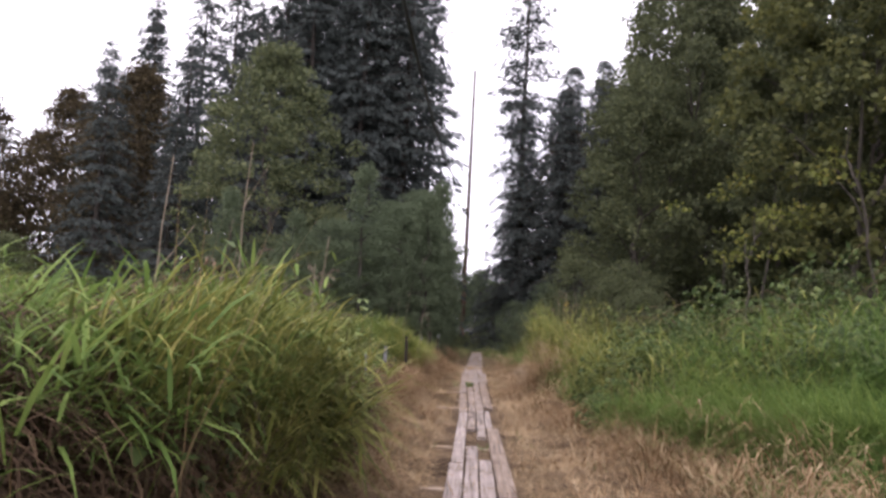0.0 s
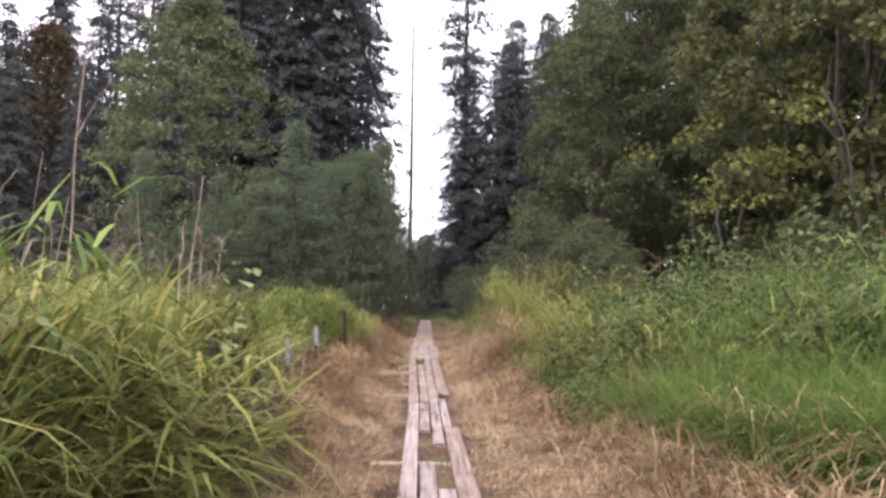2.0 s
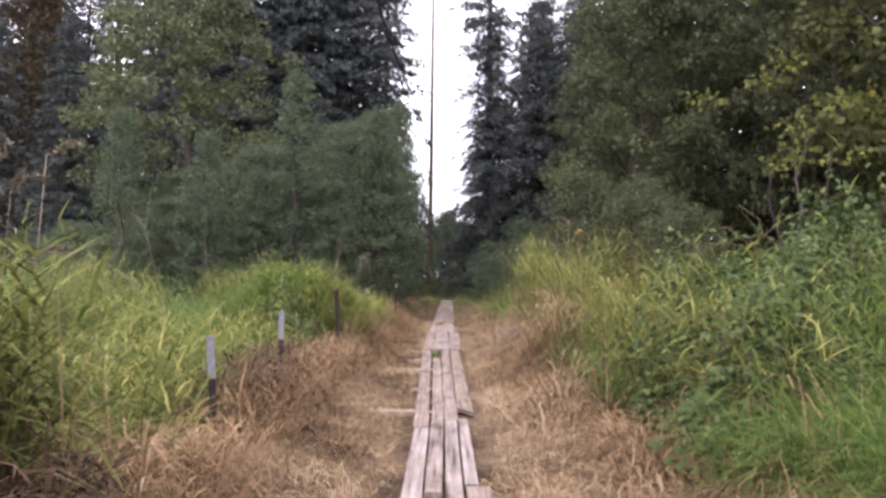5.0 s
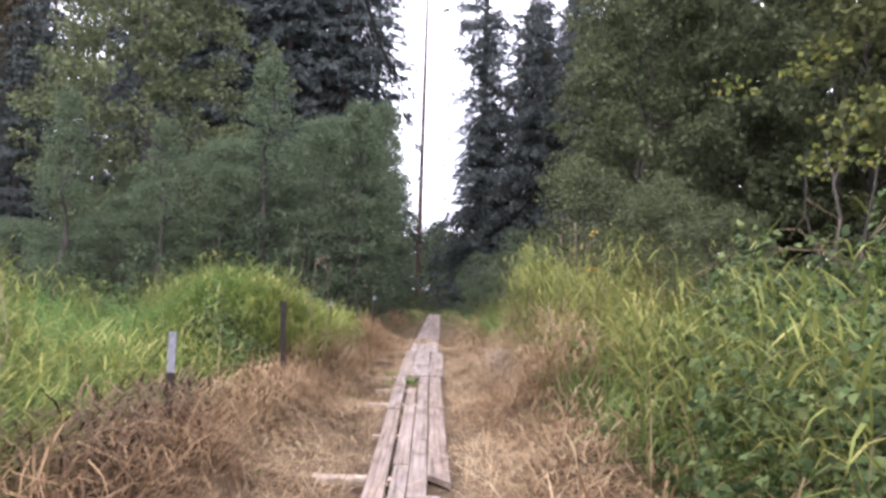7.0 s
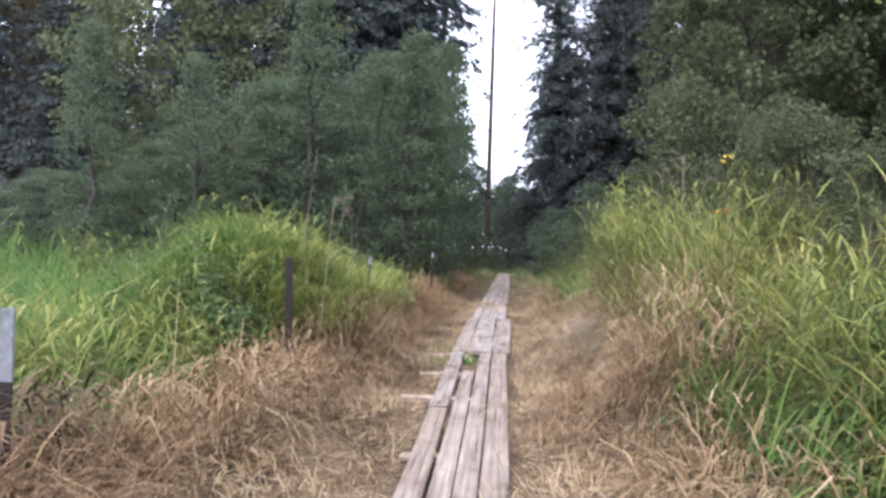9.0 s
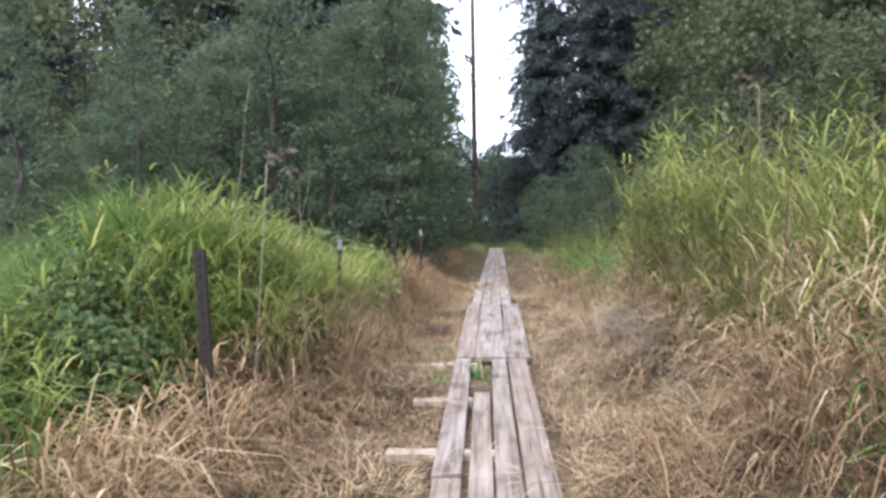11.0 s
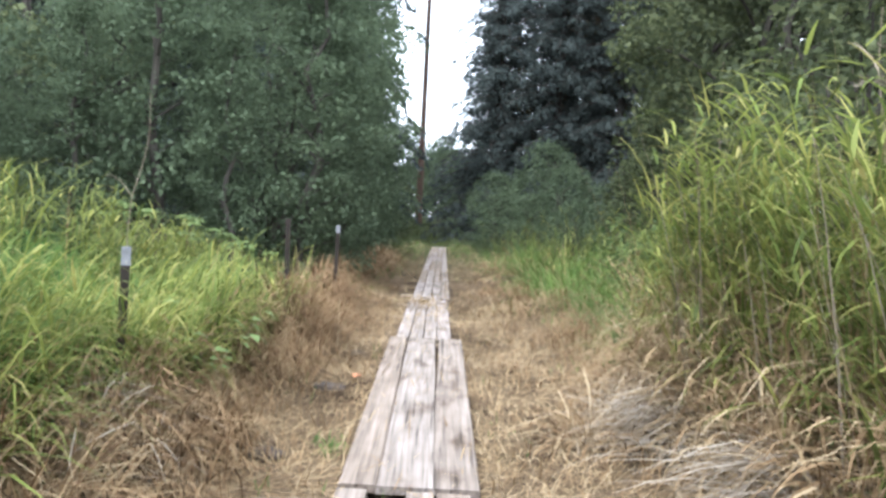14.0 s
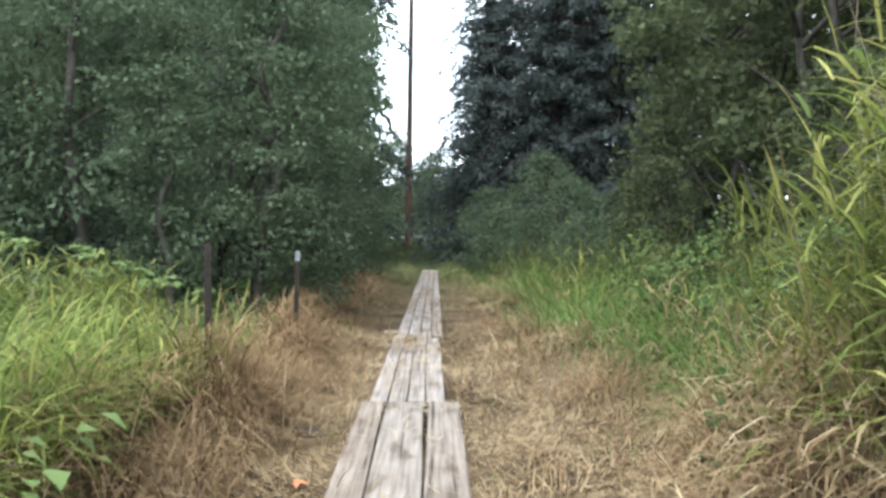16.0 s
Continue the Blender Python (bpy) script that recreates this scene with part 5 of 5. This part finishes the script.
# ---- fence posts ----
def fence_post(height, head, x, y, lean_x, lean_y, label, stout=1.25):
    """A steel T-post: a flange with a rib and studs, and a pale painted head."""
    ob = thing("fence_post", Matrix.Translation((x, y, float(land(x, y)))) @ Euler((lean_x, lean_y, random.uniform(-0.3, 0.3))).to_matrix().to_4x4(), label, "fence post", "fence posts")

    def tee(z0, z1, grow):
        pr = [(-0.022, 0.0), (0.022, 0.0), (0.022, 0.007), (0.004, 0.009), (0.004, 0.036), (-0.004, 0.036), (-0.004, 0.009), (-0.022, 0.007)]
        bm = bmesh.new()
        lo = [bm.verts.new((px * grow, (py - 0.015) * grow, z0)) for px, py in pr]
        hi = [bm.verts.new((px * grow, (py - 0.015) * grow, z1)) for px, py in pr]
        for q in range(8):
            bm.faces.new((lo[q], lo[(q + 1) % 8], hi[(q + 1) % 8], hi[q]))
        bm.faces.new(hi)
        bm.faces.new(lo[::-1])
        return bm

    split = height - head
    bm = tee(-0.3, split, stout)
    z = 0.15
    while z < split - 0.03:
        bmesh.ops.create_cube(bm, size=1, matrix=Matrix.Translation((0, -0.018 * stout, z)) @ Matrix.Diagonal((0.016, 0.012, 0.012, 1)))
        z += 0.055
    bmesh.ops.recalc_face_normals(bm, faces=bm.faces)
    me = bpy.data.meshes.new("shaft")
    bm.to_mesh(me)
    bm.free()
    me.materials.append(POST_DARK)
    child("shaft", me, ob)
    if head > 0:
        bm = tee(split, height, stout * 1.06)
        bmesh.ops.recalc_face_normals(bm, faces=bm.faces)
        me = bpy.data.meshes.new("painted_head")
        bm.to_mesh(me)
        bm.free()
        me.materials.append(POST_CAP)
        child("painted_head", me, ob, "pale grey painted head")
    return ob


CAPPED, DARK = "rusty steel fence post with a pale grey painted head", "dark weathered fence post standing in dry grass"
fence_post(1.21 - float(land(-1.59, 9.15)), 0.32, -1.59, 9.15, 0.0, -0.02, CAPPED)
fence_post(1.0 - float(land(-1.64, 13.2)), 0.32, -1.64, 13.2, 0.02, -0.06, CAPPED)
fence_post(1.04, 0.3, -1.67, 15.8, 0.0, 0.0, CAPPED)
fence_post(1.18, 0.0, -1.58, 20.0, 0.03, -0.03, DARK, 1.7)
fence_post(1.05, 0.1, -1.52, 23.65, 0.0, 0.02, CAPPED, 1.05)
fence_post(1.25, 0.0, -1.47, 28.3, 0.0, -0.02, DARK)
fence_post(1.18, 0.12, -1.39, 31.9, 0.0, 0.01, CAPPED)

# ---- utility pole and cable ----
pole = thing("utility_pole", Matrix.Translation((-1.0, 67, float(land(-1.0, 67)))) @ Matrix.Rotation(-0.005, 4, "Y"), "tall slim brown wooden utility pole", "pole")
f = np.linspace(0, 1, 12)
child("shaft", smooth(mesh_from("shaft", *tubes([np.stack([0 * f, 0 * f, -0.5 + 22.6 * f], 1)], [0.2 - 0.105 * f], 14), POLEWOOD)), pole)
cy = np.linspace(-50, 67, 60)
cable = new("overhead_cable", smooth(mesh_from("overhead_cable", *tubes([np.stack([np.interp(cy, [-50, 40, 67], [-1.45, -1.4, -1.13]), cy, 6.6 + 0.0023 * (cy - 8) ** 2 + 0 * cy], 1)], [np.full(60, 0.036)], 8), CABLE)))
tagged(cable, "thin black overhead cable sagging towards the pole", "cable")


# ---- stalks, seed heads and small growth ----
def dead_stalk(x, y, h, lean, head, label, branches=0):
    ob = thing("dead_stalk", Matrix.Translation((x, y, float(land(x, y)))), label, "stalk", "dead stalks")
    tip = np.array([math.cos(head) * lean * h, math.sin(head) * lean * h, h])
    p = limb_path((0, 0, -0.05), tip, 0, 8)
    child("stem", smooth(mesh_from("stem", *tubes([p], [np.linspace(0.006, 0.002, 8)], 5), CANE)), ob)
    for q in range(branches):
        a = rng.uniform(0, 6.28)
        s = p[int(rng.integers(4, 7))]
        e = s + np.array([math.cos(a) * 0.22, math.sin(a) * 0.22, 0.18])
        child("twig", smooth(mesh_from("twig", *tubes([limb_path(s, e, 0.05, 5)], [np.linspace(0.005, 0.002, 5)], 5), CANE)), ob)
    return ob


for x, y, h, lean, head, br in ((-2.6, 8.0, 2.5, 0.08, 1.0, 2), (-2.35, 8.8, 2.35, 0.1, 0.3, 0), (-3.1, 11.5, 2.2, 0.06, 4.0, 3), (-3.0, 16.0, 2.4, 0.1, 2.8, 1), (-2.0, 21.2, 2.05, 0.15, 0.2, 0), (-2.6, 26.5, 2.2, 0.1, 1.0, 1),
                                 (2.9, 25.6, 2.7, 0.05, 2.0, 2), (3.1, 24.6, 2.6, 0.08, 3.0, 2), (2.4, 26.2, 2.9, 0.04, 1.0, 1), (2.6, 23.4, 2.5, 0.12, 2.5, 1), (3.6, 26.6, 3.1, 0.03, 0.5, 2), (2.3, 18.2, 1.5, 0.05, 0.0, 0), (3.4, 21.2, 2.3, 0.1, 2.0, 1)):
    dead_stalk(x, y, h, lean, head, "dry pale dead stalk rising above the grass", br)


def weed(x, y, h, n, label):
    ob = thing("weed_tuft", Matrix.Translation((x, y, float(land(x, y)))), label, "weed", "weeds by the planks")
    b = np.stack([rng.normal(0, 0.05, n), rng.normal(0, 0.12, n), np.zeros(n)], 1)
    child("grass_tuft", mesh_from("grass_tuft", *blades(b, rng.uniform(0, 6.28, n), h * rng.uniform(0.5, 1.2, n), 0.012 * rng.uniform(0.6, 1.4, n), rng.uniform(0.1, 0.6, n), rng.uniform(0.2, 1.0, n), 3), SOFT), ob)["kind"] = "stuff"
    return ob


weed(-0.09, 22.9, 0.2, 60, "dark green weed growing through a gap in the planks")
weed(-0.48, 24.6, 0.16, 50, "small green tuft beside the planks")
weed(-0.42, 22.6, 0.12, 40, "small green tuft beside the planks")
weed(0.2, 10.9, 0.1, 30, "small green tuft between the planks")
leaf = thing("fallen_leaf", Matrix.Translation((-0.56, 26.8, -0.03)), "fallen orange leaf lying on straw", "leaf")
child("blade", mesh_from("blade", *broad_leaves(np.array([[0, 0, 0.0], [0, 0, 0.0], [0, 0, 0.0]]), np.array([[1, 0, 0.1], [0.3, 1, 0.15], [0.3, -1, 0.1]]), np.array([[0, 0, 1.0]] * 3), np.array([0.09, 0.075, 0.075]), 0.35), RED_LEAF), leaf)


# ---- forked dead stems, seed heads and a maple sapling ----
def dead_snag(x, y, forks, label):
    """Bare dead stems: each fork is a foot and a tip from the base, with a thickness."""
    ob = thing("dead_snag", Matrix.Translation((x, y, float(land(x, y)))), label, "dead stem", "dead stems in the grass")
    for a, e, r in forks:
        child("stem", smooth(mesh_from("stem", *tubes([np.linspace(a, e, 9) + rng.normal(scale=0.008, size=(9, 3))], [np.linspace(r, r * 0.45, 9)], 6), CANE)), ob)
    return ob


dead_snag(-1.72, 8.35, [((0, 0, -0.1), (0.12, 0.35, 2.4), 0.009), ((0.03, 0.1, 1.5), (-0.02, 0.42, 2.1), 0.006)], "pale leaning dead stem broken off above the reeds")
dead_snag(-2.7, 8.9, [((0, 0, -0.1), (0.1, 0.1, 3.5), 0.01), ((0.07, 0.07, 2.75), (0.3, 0.1, 3.25), 0.006), ((-0.3, 0.0, -0.05), (0.04, 0.05, 2.3), 0.008)], "tall forked dead stem above the reed grass")
dead_snag(-3.9, 9.6, [((0, 0, -0.1), (0.15, 0.1, 3.3), 0.012), ((0.08, 0.05, 1.9), (0.5, 0.1, 2.5), 0.007)], "tall thin dead stem above the reed grass")


def seed_grass(x, y, h, count, label):
    """Stems that nod at the top with feathery brown seed heads."""
    ob = thing("seed_head_grass", Matrix.Translation((x, y, float(land(x, y)))), label, "grass", "seed head grass")
    for q in range(count):
        a = rng.uniform(0, 2 * np.pi)
        s = np.array([rng.normal(0, 0.14), rng.normal(0, 0.18), -0.05])
        hh = h * rng.uniform(0.8, 1.05)
        top = s + np.array([math.cos(a) * 0.12, math.sin(a) * 0.12, hh])
        nod = top + np.array([math.cos(a) * 0.09, math.sin(a) * 0.09, 0.07])
        tip = nod + np.array([math.cos(a) * 0.1, math.sin(a) * 0.1, -0.01])
        stem = child("stem", smooth(mesh_from("stem", *tubes([np.array([s, s * 0.4 + top * 0.6, top, nod, tip])], [np.array([0.004, 0.003, 0.0025, 0.002, 0.001])], 4), CANE)), ob)
        n = 60
        f = rng.uniform(0, 1, n)[:, None]
        at = np.where(f < 0.6, top + (nod - top) * f / 0.6, nod + (tip - nod) * (f - 0.6) / 0.4)
        plume = child("seed_head", mesh_from("seed_head", *leaves(at, (tip - top) + rng.normal(scale=0.12, size=(n, 3)), rng.uniform(0.03, 0.065, n), 0.16), SEED), stem, "feathery brown seed head")
    return ob


seed_grass(-2.35, 11.1, 2.35, 9, "brown nodding seed heads above the grass")
seed_grass(-1.9, 10.0, 2.0, 9, "brown nodding seed heads above the grass")
seed_grass(-2.9, 10.2, 2.3, 7, "brown nodding seed heads above the grass")
seed_grass(-1.5, 20.4, 1.85, 2, "two pale nodding seed heads by the fence")
seed_grass(2.6, 23.0, 2.5, 5, "pale nodding seed heads in tall reeds")
seed_grass(2.9, 26.2, 2.6, 4, "pale nodding seed heads in tall reeds")
YELLOW = leaf_material("turning_maple_leaf", [(0.1, (0.16, 0.17, 0.04)), (0.55, (0.33, 0.21, 0.04)), (0.9, (0.38, 0.15, 0.03))], 0.3)


def sapling(x, y, tip, count, label):
    ob = thing("maple_sapling", Matrix.Translation((x, y, float(land(x, y)))), label, "sapling")
    p = limb_path((0, 0, -0.05), tip, 0.35, 10)
    child("stem", smooth(mesh_from("stem", *tubes([p], [np.linspace(0.011, 0.004, 10)], 6), BRIAR)), ob)
    for q in range(count):
        at = p[int(rng.integers(6, 10))] + rng.normal(scale=0.06, size=3)
        a = rng.uniform(0, 6.28)
        w = np.array([[math.cos(a + d), math.sin(a + d), -0.35] for d in (-0.9, 0.0, 0.9)])
        child("leaf", mesh_from("leaf", *broad_leaves(np.repeat(at[None], 3, 0), w, np.array([[0, 0, 1.0]] * 3), np.array([0.07, 0.09, 0.07]), 0.34), YELLOW), ob, "yellow to orange lobed leaf")
    return ob


sapling(2.5, 19.9, (-0.45, -0.3, 2.2), 4, "thin maple sapling with yellow and orange leaves")


def umbel(x, y, h, label):
    """A stout stem with flat rounded leaf and flower discs on spreading stalks."""
    ob = thing("cow_parsnip", Matrix.Translation((x, y, float(land(x, y)))), label, "plant", "flat-topped plants")
    for q in range(5):
        a = rng.uniform(0, 2 * np.pi)
        tip = np.array([math.cos(a) * 0.3, math.sin(a) * 0.3, h * rng.uniform(0.85, 1.0)])
        stalk = child("stalk", smooth(mesh_from("stalk", *tubes([limb_path((0, 0, -0.05), tip, 0.1, 7)], [np.linspace(0.008, 0.003, 7)], 5), BRIAR)), ob)
        n = 26
        b = rng.uniform(0, 2 * np.pi, n)
        way = np.stack([np.cos(b), np.sin(b), rng.uniform(-0.1, 0.25, n)], 1)
        child("head", mesh_from("head", *broad_leaves(np.repeat(tip[None], n, 0) + way * 0.05, way, np.tile([[0, 0, 1.0]], (n, 1)), rng.uniform(0.05, 0.12, n), 0.3), VINE), stalk, "flat pale green head")
    return ob


for x, y, h in ((-3.1, 29.3, 1.3), (-2.75, 29.8, 1.2), (-3.6, 29.0, 1.35), (-2.4, 30.4, 1.05)):
    umbel(x, y, h, "pale green flat-topped plant above meadow grass")


# ---- clods of dark mud on the strip ----
def clod(x, y, w, h):
    bm = bmesh.new()
    bmesh.ops.create_icosphere(bm, subdivisions=3, radius=1.0)
    for v in bm.verts:
        k = 1 + 0.35 * noise.noise(v.co * 1.7 + Vector((x, y, 0)))
        v.co = Vector((v.co.x * w * k, v.co.y * w * 0.7 * k, max(-0.3, v.co.z) * h * k))
    me = bpy.data.meshes.new("mud_clod")
    bm.to_mesh(me)
    bm.free()
    me.materials.append(MUD)
    ob = new("mud_clod", smooth(me))
    ob.location = (x, y, float(land(x, y)) + 0.005)
    return tagged(ob, "low dark clod of dried mud in straw", "mud clod", "mud clods")


clod(-0.75, 26.4, 0.16, 0.05)
clod(-0.7, 28.3, 0.13, 0.05)
clod(-1.0, 21.2, 0.12, 0.04)
clod(-0.85, 24.3, 0.12, 0.05)


# ---- a climbing vine with pale broad leaves in the reeds ----
def vine(x, y, h, count, label, leaf_mat=VINE):
    ob = thing("climbing_vine", Matrix.Translation((x, y, float(land(x, y)))), label, "vine", "climbing vines")
    for q in range(4):
        p = limb_path((rng.normal(0, 0.15), rng.normal(0, 0.3), 0), (rng.uniform(0.1, 0.45), rng.normal(0, 0.6), h * rng.uniform(0.6, 1.0)), 0.2, 9)
        stem = child("stem", smooth(mesh_from("stem", *tubes([p], [np.linspace(0.006, 0.003, 9)], 5), BRIAR)), ob)
        for k in range(count):
            at = p[int(rng.integers(3, 9))] + rng.normal(scale=0.07, size=3)
            w = np.array([[rng.uniform(0.2, 1.0), rng.normal(0, 0.6), rng.uniform(-0.5, 0.15)]])
            child("leaf", mesh_from("leaf", *broad_leaves(at[None], w, np.array([[0.3, 0, 1.0]]), np.array([rng.uniform(0.075, 0.125)]), 0.4), leaf_mat), stem)
    return ob


vine(-1.3, 7.0, 1.5, 10, "pale green vine with broad leaves climbing through reeds")
vine(-1.5, 3.9, 1.25, 8, "dark green vine with broad leaves climbing through reeds", BRAMBLE)
vine(-1.95, 4.9, 2.1, 7, "green vine with broad leaves rising above the reeds", BRAMBLE)
vine(-1.5, 24.6, 0.8, 5, "green vine with broad leaves among withered plants")
vine(1.85, 22.3, 1.0, 6, "pale green vine with broad leaves at the reed edge")
vine(2.1, 16.9, 0.7, 5, "pale green vine with broad leaves at the bramble edge")
vine(-1.5, 5.6, 1.7, 7, "pale green vine with broad leaves climbing through reeds")
vine(-1.6, 8.8, 1.75, 6, "pale green vine with broad leaves climbing through reeds")
vine(2.15, 21.9, 1.1, 6, "pale green vine with broad leaves at the reed edge")
